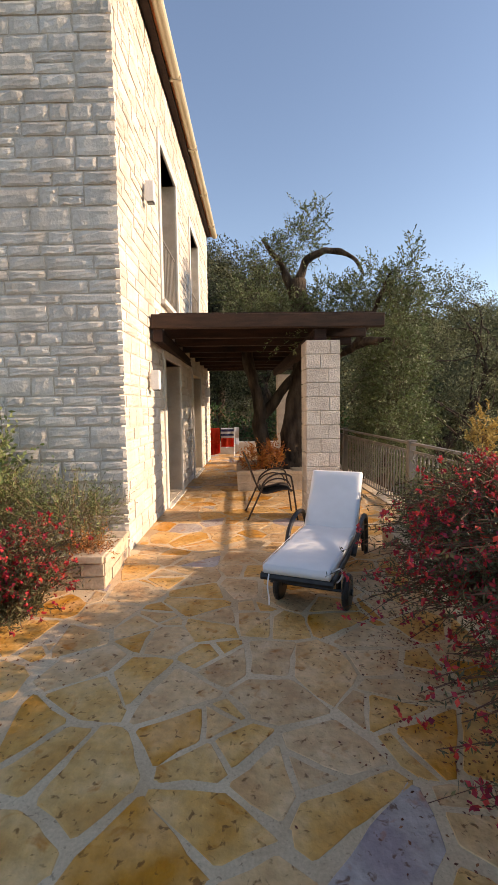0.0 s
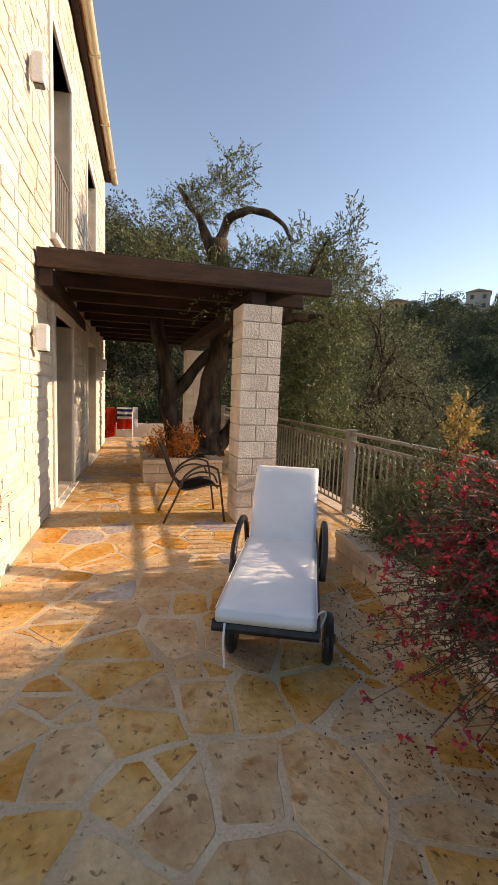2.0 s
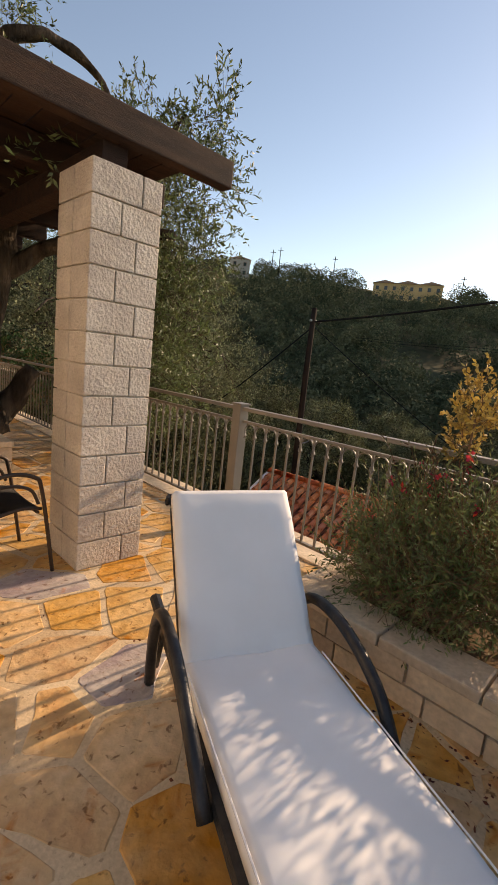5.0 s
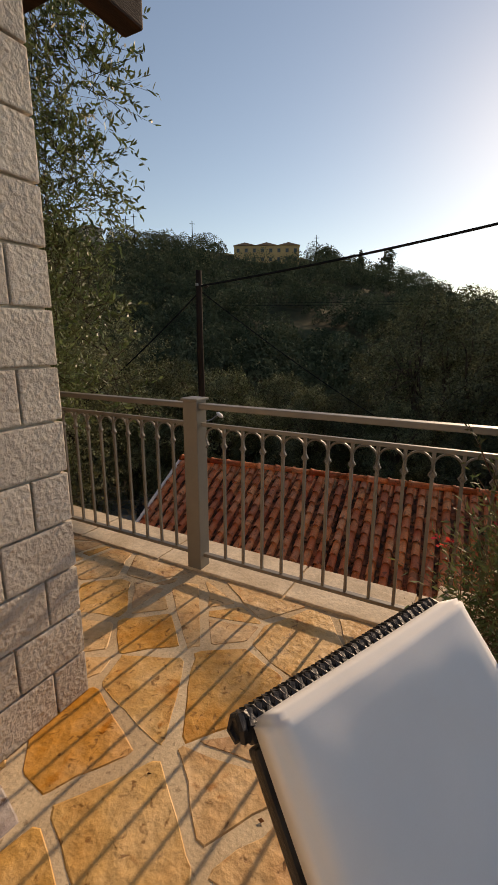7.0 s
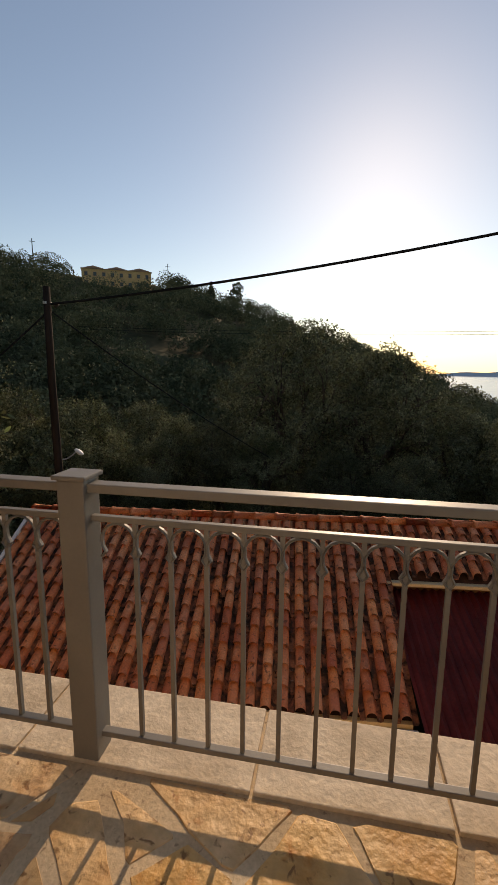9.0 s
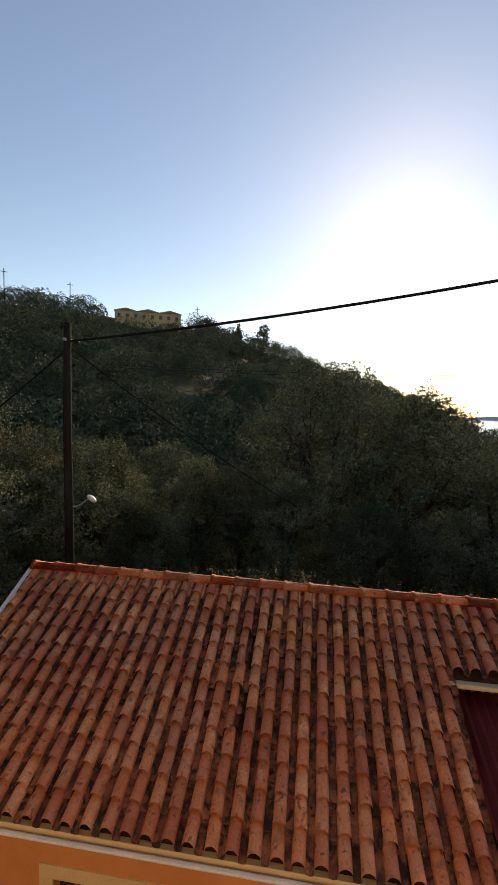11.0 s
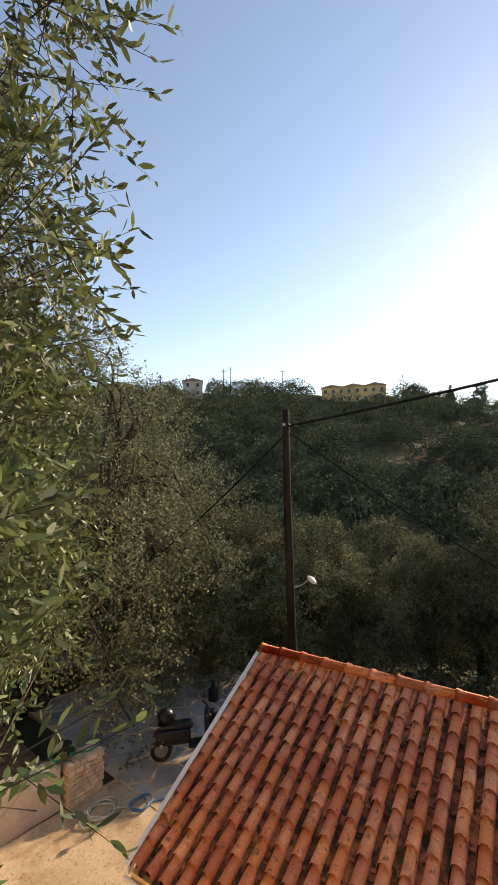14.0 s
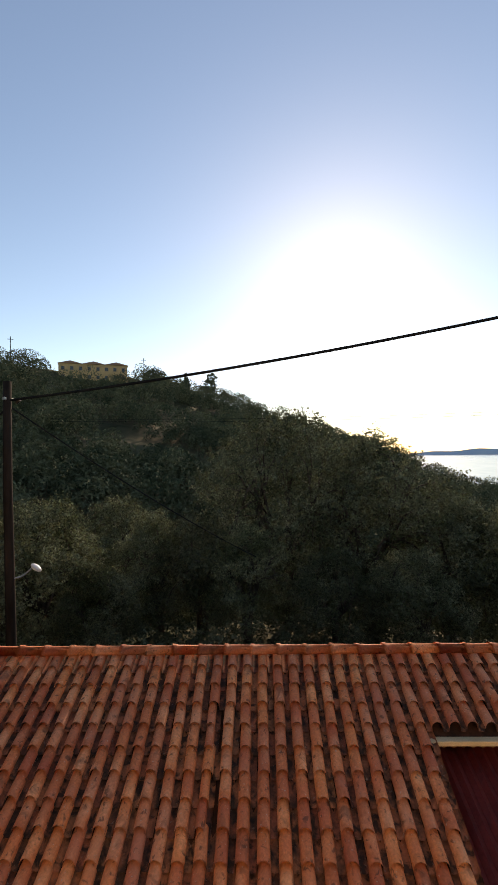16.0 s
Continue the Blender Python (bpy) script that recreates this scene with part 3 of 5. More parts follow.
    part("joist", boxed((-1.12 + 0.045 * (yy - 6.2), yy, 2.505), (1.86, yy + 0.10, 2.68), 0.01), "wood", pergola)
for k in range(17):
    part("roof_board", boxed((-1.02 + k * 0.165, 6.30, 2.685), (-1.02 + k * 0.165 + 0.155, 13.0, 2.71)), "wood", pergola)

# ---- railing along the drop ----
RX = 2.27
railing = thing("railing", (RX, 0, 0), "painted iron railing with round arches under a flat handrail", "railing")
Y0, Y1 = -2.3, 13.6
part("handrail", boxed((-0.028, Y0, 0.970), (0.028, Y1, 1.000), 0.005), "rail", railing)
part("upper_rail", boxed((-0.012, Y0, 0.872), (0.012, Y1, 0.892), 0.003), "rail", railing)
part("bottom_rail", boxed((-0.015, Y0, 0.085), (0.015, Y1, 0.105), 0.003), "rail", railing)
posts = [6.33, 9.9, 13.5, 2.6, -1.2]
for py in posts:
    part("post", boxed((-0.047, py - 0.047, 0.012), (0.047, py + 0.047, 1.012), 0.006), "rail", railing)
    part("post_cap", boxed((-0.058, py - 0.058, 1.0125), (0.058, py + 0.058, 1.028), 0.005), "rail", railing)
bar_mesh = part("baluster", boxed((-0.007, -0.007, 0.09), (0.007, 0.007, 0.873)), "rail", railing)
PITCH = 0.118
path = [(0, 0.058 * math.cos(a) * (1 if 0 < a < math.pi else 1), 0.808 + 0.06 * math.sin(a)) for a in (math.pi * (-0.22 + 1.44 * k / 14) for k in range(15))]
path = [(0, path[0][1] + 0.014, path[0][2] - 0.018)] + path + [(0, path[-1][1] - 0.014, path[-1][2] - 0.018)]
bm = tube(bmesh.new(), path, 0.005, 6)
bmesh.ops.scale(bm, vec=(2.2, 1, 1), verts=bm.verts)
arch_mesh = part("arch", bm, "rail", railing)
n = int((Y1 - Y0) / PITCH)
for k in range(n):
    yy = Y0 + 0.06 + k * PITCH
    for proto, off in ((bar_mesh, 0), (arch_mesh, PITCH / 2)):
        if any(abs(yy + off - p) < 0.075 for p in posts):
            continue
        ob = new(proto.name.split(".")[0], proto.data)
        ob.parent, ob.location = railing, (0, yy + off, 0)
bpy.data.objects.remove(bar_mesh), bpy.data.objects.remove(arch_mesh)


# ---- sun lounger ----
def sun_lounger():
    ob = thing("sun_lounger", (0.34, 3.57, 0), "dark wicker sun lounger with a white cushion, back raised", "sun lounger", turn=-23.8)
    w = 0.25
    for sx in (-1, 1):
        part("side_rail", tube(bmesh.new(), [(sx * w, 0.03, 0.25), (sx * w, 1.75, 0.25)], 0.026, 8), "wicker", ob)
        arm = smooth_path([(sx * (w + 0.045), 0.72, 0.24), (sx * (w + 0.06), 0.88, 0.38), (sx * (w + 0.062), 1.12, 0.46), (sx * (w + 0.06), 1.34, 0.43), (sx * (w + 0.055), 1.46, 0.26), (sx * (w + 0.05), 1.50, 0.02)], 6)
        part("armrest", tube(bmesh.new(), arm, 0.022, 8), "wicker", ob, smooth=True)
        part("front_leg", tube(bmesh.new(), [(sx * w, 0.28, 0.25), (sx * w, 0.30, 0.10)], 0.022, 8), "wicker", ob)
        wx = w + 0.015 if sx > 0 else w - 0.11
        wheel = part("wheel", tube(bmesh.new(), [(sx * (wx + 0.035), 0.26, 0.115), (sx * (wx + 0.085), 0.26, 0.115)], 0.115, 22), "black", ob, "black plastic wheel")
        part("tyre", tube(bmesh.new(), [(sx * (wx + 0.06), 0.26 + 0.112 * math.cos(a), 0.115 + 0.112 * math.sin(a)) for a in (2 * math.pi * k / 24 for k in range(25))], 0.024, 8, False), "wicker", wheel)
        part("hub", tube(bmesh.new(), [(sx * (wx + 0.03), 0.26, 0.115), (sx * (wx + 0.10), 0.26, 0.115)], 0.025, 10), "black", wheel)
        part("rear_leg", tube(bmesh.new(), [(sx * w, 1.55, 0.25), (sx * (w + 0.01), 1.62, 0.0)], 0.022, 8), "wicker", ob)
    part("end_rail", tube(bmesh.new(), [(-w - 0.02, 0.03, 0.25), (w + 0.02, 0.03, 0.25)], 0.032, 8), "wicker", ob)
    part("axle", tube(bmesh.new(), [(-w - 0.03, 0.26, 0.115), (w + 0.03, 0.26, 0.115)], 0.012, 8), "black", ob)
    bm = bmesh.new()
    for k in range(26):
        y = 0.06 + k * 0.042
        box(bm, (-w + 0.01, y, 0.255), (w - 0.01, y + 0.034, 0.272))
    part("woven_seat", bm, "wicker", ob)
    bx = radians(53)
    hinge = Vector((0, 1.215, 0.285))
    back = Matrix.Translation(hinge) @ Matrix.Rotation(bx, 4, "X")
    def tilted(*args):
        bm = boxed(*args)
        bmesh.ops.transform(bm, matrix=back, verts=bm.verts)
        return bm

    backrest = part("backrest", tilted((-w, 0.60, -0.045), (w, 0.64, -0.015), 0.012), "wicker", ob)
    for sx in (-1, 1):
        part("side_bar", tilted((sx * (w - 0.015) - 0.015, 0.0, -0.045), (sx * (w - 0.015) + 0.015, 0.598, -0.015), 0.008), "wicker", backrest)
    for k in range(13):
        part("slat", tilted((-w + 0.032, 0.03 + k * 0.042, -0.035), (w - 0.032, 0.064 + k * 0.042, -0.018)), "wicker", backrest)
    bm = bmesh.new()
    tube(bm, [(-w - 0.01, 0.630, -0.030), (w + 0.01, 0.630, -0.030)], 0.017, 12)
    for k in range(30):
        a = -w + k * 2 * w / 29
        for flip in (1, -1):
            turn = [radians(-150 + 60 * q) for q in range(6)]
            tube(bm, [(min(w + 0.01, max(-w - 0.01, a + flip * (q - 2.5) * 0.009)), 0.630 + 0.0185 * math.cos(t), -0.030 + (0.0185 + 0.003 * ((q + k) % 2)) * math.sin(t)) for q, t in enumerate(turn)], 0.0072, 5)
    bmesh.ops.transform(bm, matrix=back, verts=bm.verts)
    part("woven_edge", bm, "wicker", backrest)

    def pad(L, n, m):
        bm = bmesh.new()
        bmesh.ops.create_grid(bm, x_segments=16, y_segments=n, size=0.5)
        top = list(bm.verts)
        for v in top:
            x, y = v.co.x, v.co.y
            edge = max(abs(x), abs(y)) * 2
            z = 0.075 - 0.012 * max(0, edge - 0.8) / 0.2 + 0.006 * noise.noise(Vector((x * 2.2, y * L * 9, 1.3))) + 0.004 * noise.noise(Vector((x * 7, y * L * 12, 4)))
            v.co = (x * 0.505, (y + 0.5) * L, z)
        r = bmesh.ops.extrude_face_region(bm, geom=list(bm.faces))
        for v in (g for g in r["geom"] if isinstance(g, bmesh.types.BMVert)):
            v.co.z = 0.0
        bmesh.ops.recalc_face_normals(bm, faces=bm.faces)
        bmesh.ops.bevel(bm, geom=[e for e in bm.edges if len(e.link_faces) == 2 and e.calc_face_angle(0) > 1.0], offset=0.008, segments=2, affect="EDGES")
        bmesh.ops.transform(bm, matrix=m, verts=bm.verts)
        return bm

    cushion = part("seat_cushion", pad(1.19, 40, Matrix.Translation((0, 0.0, 0.278))), "cushion", ob, "white canvas cushion", True)
    part("back_cushion", pad(0.64, 30, back @ Matrix.Translation((0, 0.0, 0.0))), "cushion", ob, "white canvas cushion", True)
    for sx in (-1, 1):
        part("seam", tube(bmesh.new(), [(sx * 0.2535, 0.02, 0.345), (sx * 0.2535, 1.12, 0.345)], 0.003, 5), "cushion", cushion)
    part("tie", tube(bmesh.new(), smooth_path([(-0.20, -0.003, 0.28), (-0.20, -0.035, 0.20), (-0.195, -0.02, 0.11), (-0.19, -0.03, 0.06)]), 0.006, 5), "cushion", cushion, "hanging white tie")
    part("tie", tube(bmesh.new(), smooth_path([(0.245, 0.10, 0.31), (0.29, 0.13, 0.33), (0.30, 0.19, 0.27), (0.27, 0.15, 0.22), (0.25, 0.12, 0.27)]), 0.006, 5), "cushion", cushion, "knotted white tie")


sun_lounger()


# ---- garden chairs ----
def garden_chair(x, y, turn):
    """Faces +x in its own frame."""
    ob = thing("garden_chair", (x, y, 0), "bronze steel garden armchair with a dark sling seat", "chair", turn=turn)
    w = 0.26
    for s in (-1, 1):
        part("frame_side", tube(bmesh.new(), smooth_path([(-0.30, s * w, 0.02), (-0.14, s * w, 0.36), (-0.08, s * w, 0.52), (0.08, s * w, 0.62), (0.24, s * w, 0.60), (0.29, s * w, 0.50), (0.36, s * w, 0.0)], 6), 0.012, 8), "tube", ob, smooth=True)
        part("seat_side", tube(bmesh.new(), smooth_path([(-0.32, s * (w - 0.03), 0.86), (-0.25, s * (w - 0.03), 0.68), (-0.15, s * (w - 0.03), 0.42), (-0.05, s * (w - 0.03), 0.365), (0.18, s * (w - 0.03), 0.41), (0.30, s * (w - 0.03), 0.395)], 6), 0.011, 8), "tube", ob, smooth=True)
        part("arm_loop", tube(bmesh.new(), smooth_path([(-0.10, s * w, 0.46), (-0.02, s * w, 0.53), (0.10, s * w, 0.56), (0.22, s * w, 0.53), (0.27, s * w, 0.44)], 6), 0.010, 8), "tube", ob, smooth=True)
    bm = bmesh.new()
    line = smooth_path([(-0.325, 0, 0.87), (-0.25, 0, 0.685), (-0.15, 0, 0.42), (-0.05, 0, 0.36), (0.18, 0, 0.405), (0.30, 0, 0.39)], 6)
    rows = [[bm.verts.new((p.x, s * (w - 0.035), p.z + 0.004 + d - 0.012 * (1 - s * s))) for s in (-1, -0.5, 0, 0.5, 1)] for p in line for d in (0,)]
    for a, b in zip(rows, rows[1:]):
        for i in range(4):
            bm.faces.new((a[i], b[i], b[i + 1], a[i + 1]))
    bmesh.ops.solidify(bm, geom=list(bm.faces), thickness=0.006)
    part("sling", bm, "sling", ob, "dark woven sling", True)
    for px, pz in ((-0.32, 0.865), (-0.10, 0.40), (0.28, 0.375)):
        part("crossbar", tube(bmesh.new(), [(px, -w + 0.03, pz), (px, w - 0.03, pz)], 0.010, 8), "tube", ob)


garden_chair(0.36, 6.48, 2)


# ---- washing at the end of the terrace ----
def towel(x0, x1, y, z, drop, material, label, stripes=()):
    ob = thing("towel", (x0, y, z), label, "towel", "hanging towels")
    def sheet(a, b, d):
        bm = bmesh.new()
        pts = [(-0.03, -0.6 * drop), (-0.025, -0.02), (0, 0.012), (0.025, -0.02), (0.03, -drop)]
        cols = []
        for i in range(13):
            u = a + (b - a) * i / 12
            cols.append([bm.verts.new((u, p[0] + d + 0.02 * math.sin(u * 28) * min(1, -p[1] * 3 + 0.1), p[1] * (1 + 0.05 * math.sin(u * 9)))) for p in pts])
        for c, e in zip(cols, cols[1:]):
            for k in range(4):
                bm.faces.new((c[k], e[k], e[k + 1], c[k + 1]))
        bmesh.ops.solidify(bm, geom=list(bm.faces), thickness=0.008)
        return bm
    part("cloth", sheet(0, x1 - x0, 0), material, ob, smooth=True)
    for a, b, m in stripes:
        bm = bmesh.new()
        for i in range(12):
            u0, u1 = (x1 - x0) * i / 12, (x1 - x0) * (i + 1) / 12
            vs = [bm.verts.new((u, -0.045 + 0.02 * math.sin(u * 28) * min(1, zz * 3 + 0.1), -zz)) for u, zz in ((u0, a), (u1, a), (u1, b), (u0, b))]
            bm.faces.new(vs)
        bmesh.ops.solidify(bm, geom=list(bm.faces), thickness=0.004)
        part("stripe", bm, m, ob)


rack = thing("drying_rack", (-0.55, 14.1, 0), "small folding drying rack hung with towels", "drying rack")
for s in (-0.42, 0.42):
    for d in (-1, 1):
        part("leg", tube(bmesh.new(), [(s, d * 0.26, 0.0), (s, 0, 0.84)], 0.010, 6), "steel", rack)
part("bar", tube(bmesh.new(), [(-0.45, 0, 0.845), (0.58, 0, 0.845)], 0.010, 6), "steel", rack)
towel(-0.97, -0.56, 14.1, 0.86, 0.78, "red_cloth", "bright red beach towel hung over a rack")
towel(-0.53, -0.14, 14.1, 0.86, 0.58, "white_cloth", "red, white and navy striped towel hung over a rack", [(0.03, 0.10, "blue_cloth"), (0.17, 0.23, "blue_cloth"), (0.30, 0.57, "red_cloth")])
towel(-0.12, 0.02, 14.1, 0.87, 0.50, "white_cloth", "white and blue towel hung over a rack")


# ---- olive tree on the terrace ----
def tree_near():
    ob = thing("olive_tree", (0.82, 9.2, 0.26), "old gnarled olive tree growing from a stone planter through the pergola", "tree")
    bm = bmesh.new()
    branch_set(bm, (0, 0, 0), [
        ([(0.30, -0.1, 0), (0.22, -0.05, 0.5), (0.25, 0, 1.1), (0.42, 0.05, 1.8), (0.45, 0.1, 2.6), (0.36, 0.2, 3.7)], 0.24, 0.16),
        ([(-0.25, 0.1, 0), (-0.40, 0.1, 0.7), (-0.42, 0.1, 1.3), (-0.62, 0.15, 2.1), (-0.66, 0.2, 2.75)], 0.17, 0.08),
        ([(-0.40, 0.1, 1.0), (-0.15, 0.1, 1.3), (0.20, 0.1, 1.75), (0.6, 0.1, 2.1)], 0.11, 0.10),
        ([(0.35, 0, 0.1), (0.62, -0.05, 0.45), (0.78, -0.1, 0.75)], 0.14, 0.10),
        ([(0.42, 0.05, 1.7), (0.9, -0.2, 2.1), (1.4, -0.7, 2.35), (1.7, -1.3, 2.3)], 0.12, 0.05),
        ([(0.30, 0.2, 3.4), (0.5, 0.1, 4.0), (0.9, 0.0, 4.2), (1.3, -0.1, 4.1), (1.55, -0.2, 3.7)], 0.10, 0.025),
        ([(0.30, 0.2, 3.4), (0.05, 0.2, 4.0), (-0.3, 0.3, 4.5)], 0.10, 0.03),
        ([(1.3, -0.6, 2.3), (1.5, -1.1, 2.9), (1.65, -1.5, 3.4)], 0.06, 0.02),
        ([(-0.25, 0.1, -0.05), (0.0, -0.05, 0.05), (0.3, -0.1, -0.05)], 0.22, 0.30)], 11)
    wobble(bm, 0.05, 4.0)
    part("trunk", bm, "bark", ob, "dark gnarled trunk", True)
    clumps = [(0.35, 0.2, 4.4, 0.5, 0.6, 0.3), (-0.2, 0.3, 4.15, 0.45, 0.6, 0.3), (0.62, 0.1, 4.8, 0.3, 0.4, 0.3), (-0.55, 0.4, 3.4, 0.6, 0.8, 0.38), (0.3, 0.3, 3.05, 0.9, 0.9, 0.3), (0.95, -0.1, 3.2, 0.7, 0.8, 0.35), (1.6, -0.5, 3.25, 0.6, 0.8, 0.5),
              (1.80, -1.42, 3.2, 0.32, 0.40, 0.38), (1.84, -1.68, 2.75, 0.33, 0.36, 0.36), (1.84, -1.52, 2.1, 0.31, 0.40, 0.36), (1.74, -1.38, 1.5, 0.26, 0.42, 0.36), (1.68, -1.25, 0.85, 0.20, 0.42, 0.36), (1.88, -1.7, 3.45, 0.14, 0.18, 0.34), (1.72, -2.0, 0.75, 0.10, 0.16, 0.2), (1.70, -1.95, 1.25, 0.08, 0.14, 0.12),
              (2.0, -0.6, 2.7, 0.5, 0.7, 0.6), (2.0, -0.6, 1.9, 0.5, 0.7, 0.6), (2.0, -0.5, 1.1, 0.45, 0.7, 0.6), (1.95, -0.4, 0.4, 0.4, 0.7, 0.5), (2.1, 0.4, 3.0, 0.6, 0.8, 0.6), (2.2, 0.5, 2.0, 0.6, 0.8, 0.7), (2.1, 0.6, 1.0, 0.5, 0.8, 0.7)]
    lf, tw = crown(clumps, 4700, 14, 0.052, 0.0165, 0.24, 0.10, 0.4)
    round_leaves("crown", lf, "leaf", ob)
    quads("twigs", tw, "bark", ob)
    sprays, sp2 = crown([(0.1, -2.5, 2.15, 0.5, 0.3, 0.12), (1.0, -1.4, 1.9, 0.3, 0.3, 0.2)], 14, 12, 0.062, 0.016, 0.25, 0.5)
    quads("spray", sprays, "leaf", ob)["kind"] = "stuff"
    return ob


tree_near()

# ---- olive sprays beside the railing ----
ob = thing("olive_tree", (2.95, 11.2, -4.9), "leafy olive tree rising beside the railing", "tree")
bm = bmesh.new()
branch_set(bm, (0, 0, 0), [([(0, 0, -0.2), (0.1, -0.1, 1.5), (0.1, -0.3, 3.0), (0.2, -0.9, 4.6), (0.2, -1.6, 6.3)], 0.2, 0.06), ([(0, 0, 2.4), (0.5, 0.0, 3.6), (0.9, -0.2, 5.2)], 0.12, 0.04), ([(0.1, -0.3, 3.0), (0.2, -1.0, 4.4), (0.3, -1.8, 5.8)], 0.10, 0.03)])
wobble(bm, 0.05, 3.0)
part("trunk", bm, "bark", ob, smooth=True)
lf, tw = crown([(0.2, -2.0, 6.9, 0.6, 0.7, 0.8), (0.4, -1.7, 5.9, 0.7, 0.8, 0.6), (0.9, -0.5, 6.2, 0.7, 0.8, 0.7), (0.7, -0.3, 5.3, 0.6, 0.8, 0.5)], 1900, 14, 0.060, 0.018, 0.28, 0.15, 0.3)
round_leaves("crown", lf, "leaf", ob)
quads("twigs", tw, "bark", ob)


# ---- olive grove below, on the slope and behind the terrace ----
def tris(name, quad_rows, material, parent=None):
    """Small far leaves, one triangle each, from the quads that leaves() gives."""
    verts = np.asarray(quad_rows, np.float32)[:, [0, 1, 3]]
    verts[:, 0] += (quad_rows[:, 2] - quad_rows[:, 0]) * 0.9
    n = len(verts)
    me = bpy.data.meshes.new(name)
    me.vertices.add(3 * n), me.loops.add(3 * n), me.polygons.add(n)
    me.vertices.foreach_set("co", verts.ravel())
    me.loops.foreach_set("vertex_index", np.arange(3 * n, dtype=np.int32))
    me.polygons.foreach_set("loop_start", np.arange(0, 3 * n, 3, dtype=np.int32))
    me.update(calc_edges=True)
    me.materials.append(M[material])
    ob = new(name, me)
    ob.parent = parent
    return ob


def grove_tree(seed, clump_count, height, spread, skirt=0.22, leaf=0.16, twigs=3700):
    """A forked trunk, bare limbs, and tufts of leaves on the outside of an uneven dome with gaps between them."""
    global rng
    rng = np.random.default_rng(seed)
    r = random.Random(seed)
    ob = thing("olive_tree", (0, 0, 0), "grey-green olive tree with a dark twisted trunk", "tree", "olive grove")
    bm = bmesh.new()
    fork = Vector((r.uniform(-0.3, 0.3), r.uniform(-0.3, 0.3), height * 0.3))
    limbs = [([(0, 0, -0.6), (r.uniform(-0.2, 0.2), r.uniform(-0.2, 0.2), height * 0.15), tuple(fork)], 0.32, 0.2)]
    mains = []
    for k in range(5):
        a = 2 * math.pi * (k + r.uniform(-0.3, 0.3)) / 5
        top = Vector((spread * 0.5 * math.cos(a), spread * 0.5 * math.sin(a), height * r.uniform(0.55, 0.8)))
        mains.append(top)
        limbs.append(([tuple(fork), tuple(fork.lerp(top, 0.5) + Vector((r.uniform(-0.3, 0.3), r.uniform(-0.3, 0.3), -0.2))), tuple(top)], 0.17, 0.06))
    clumps = []
    for k in range(clump_count):
        a = k * 2.39996 + r.uniform(-0.5, 0.5)
        up = (k + 0.5) / clump_count
        rim = math.sqrt(max(0.0, 1 - (2 * up - 0.75) ** 2 * 0.62)) * r.uniform(0.62, 1.08)
        p = Vector((spread * rim * math.cos(a), spread * rim * math.sin(a), height * (skirt + (0.94 - skirt) * up) + r.uniform(-0.3, 0.3)))
        if up > 0.75:
            p.x, p.y = p.x * 0.62, p.y * 0.62
        s = spread * r.uniform(0.15, 0.29)
        clumps.append((*p, s, s, s * 0.72))
        near = min(mains, key=lambda q: (q - p).length)
        limbs.append(([tuple(near.lerp(fork, r.uniform(0, 0.5))), tuple(near.lerp(p, 0.5) + Vector((0, 0, 0.15))), tuple(p)], 0.035, 0.012))
    for k in range(7):
        q = r.choice(mains)
        clumps.append((q.x + r.uniform(-0.5, 0.5), q.y + r.uniform(-0.5, 0.5), q.z + r.uniform(-0.4, 0.3), spread * 0.2, spread * 0.2, spread * 0.16))
    branch_set(bm, (0, 0, 0), limbs, 6)
    wobble(bm, 0.10, 1.5)
    part("trunk", bm, "bark", ob, smooth=True)
    lf, tw = crown(clumps, twigs, 9, leaf, leaf * 0.62, 0.34, 0.1, 0.4)
    tris("crown", lf, "leaf_far", ob)
    return ob


kinds = [grove_tree(11, 34, 6.4, 2.9), grove_tree(23, 38, 7.0, 3.2), grove_tree(31, 30, 5.6, 2.6), grove_tree(47, 44, 8.2, 3.6), grove_tree(61, 60, 8.0, 3.9, 0.06, 0.085, 11000)]
SPOTS = [  # azimuth from +y clockwise, distance, kind, size
    (87, 20, 3, 1.16), (97.5, 19, 1, 1.14), (25, 14.8, 4, 1.48), (49, 18, 0, 0.9), (66, 24, 2, 1.2), (106, 19, 0, 0.86), (114, 17, 2, 0.9), (121, 22, 1, 0.9), (76, 17.5, 2, 0.82), (70.5, 18.5, 0, 0.72), (57, 17, 2, 0.95), (82, 16, 0, 0.62),
    (38, 15.6, 4, 0.72), (33, 19, 3, 1.1), (42, 20, 1, 1.0), (22, 19, 1, 1.1), (29, 23, 3, 1.1), (46, 25, 0, 1.1), (37, 30, 3, 1.1), (53, 30, 1, 1.0), (60, 28, 3, 0.8), (73, 29, 1, 0.85), (80, 27, 2, 0.95), (91, 32, 2, 1.0), (101, 30, 0, 0.75), (110, 31, 0, 0.8),
    (81, 42, 1, 1.0), (60, 42, 3, 0.9), (70, 40, 0, 1.0), (92, 44, 2, 1.1), (49, 44, 1, 1.1), (108, 43, 1, 0.8), (65, 35, 2, 1.0), (86, 36, 0, 0.9), (55, 37, 0, 1.0),
    (12, 14.5, 1, 1.1), (5, 17, 3, 1.05), (-3, 15, 0, 1.15), (-9, 19, 3, 1.15), (-14, 16, 1, 1.1), (1, 25, 3, 1.2), (15, 26, 3, 1.2), (-8, 27, 1, 1.4), (-22, 22, 3, 1.2), (22, 32, 3, 1.2),
    (63, 15.5, 2, 0.55), (93, 15, 2, 0.6), (102, 15, 2, 0.6), (44, 15.5, 2, 0.8),
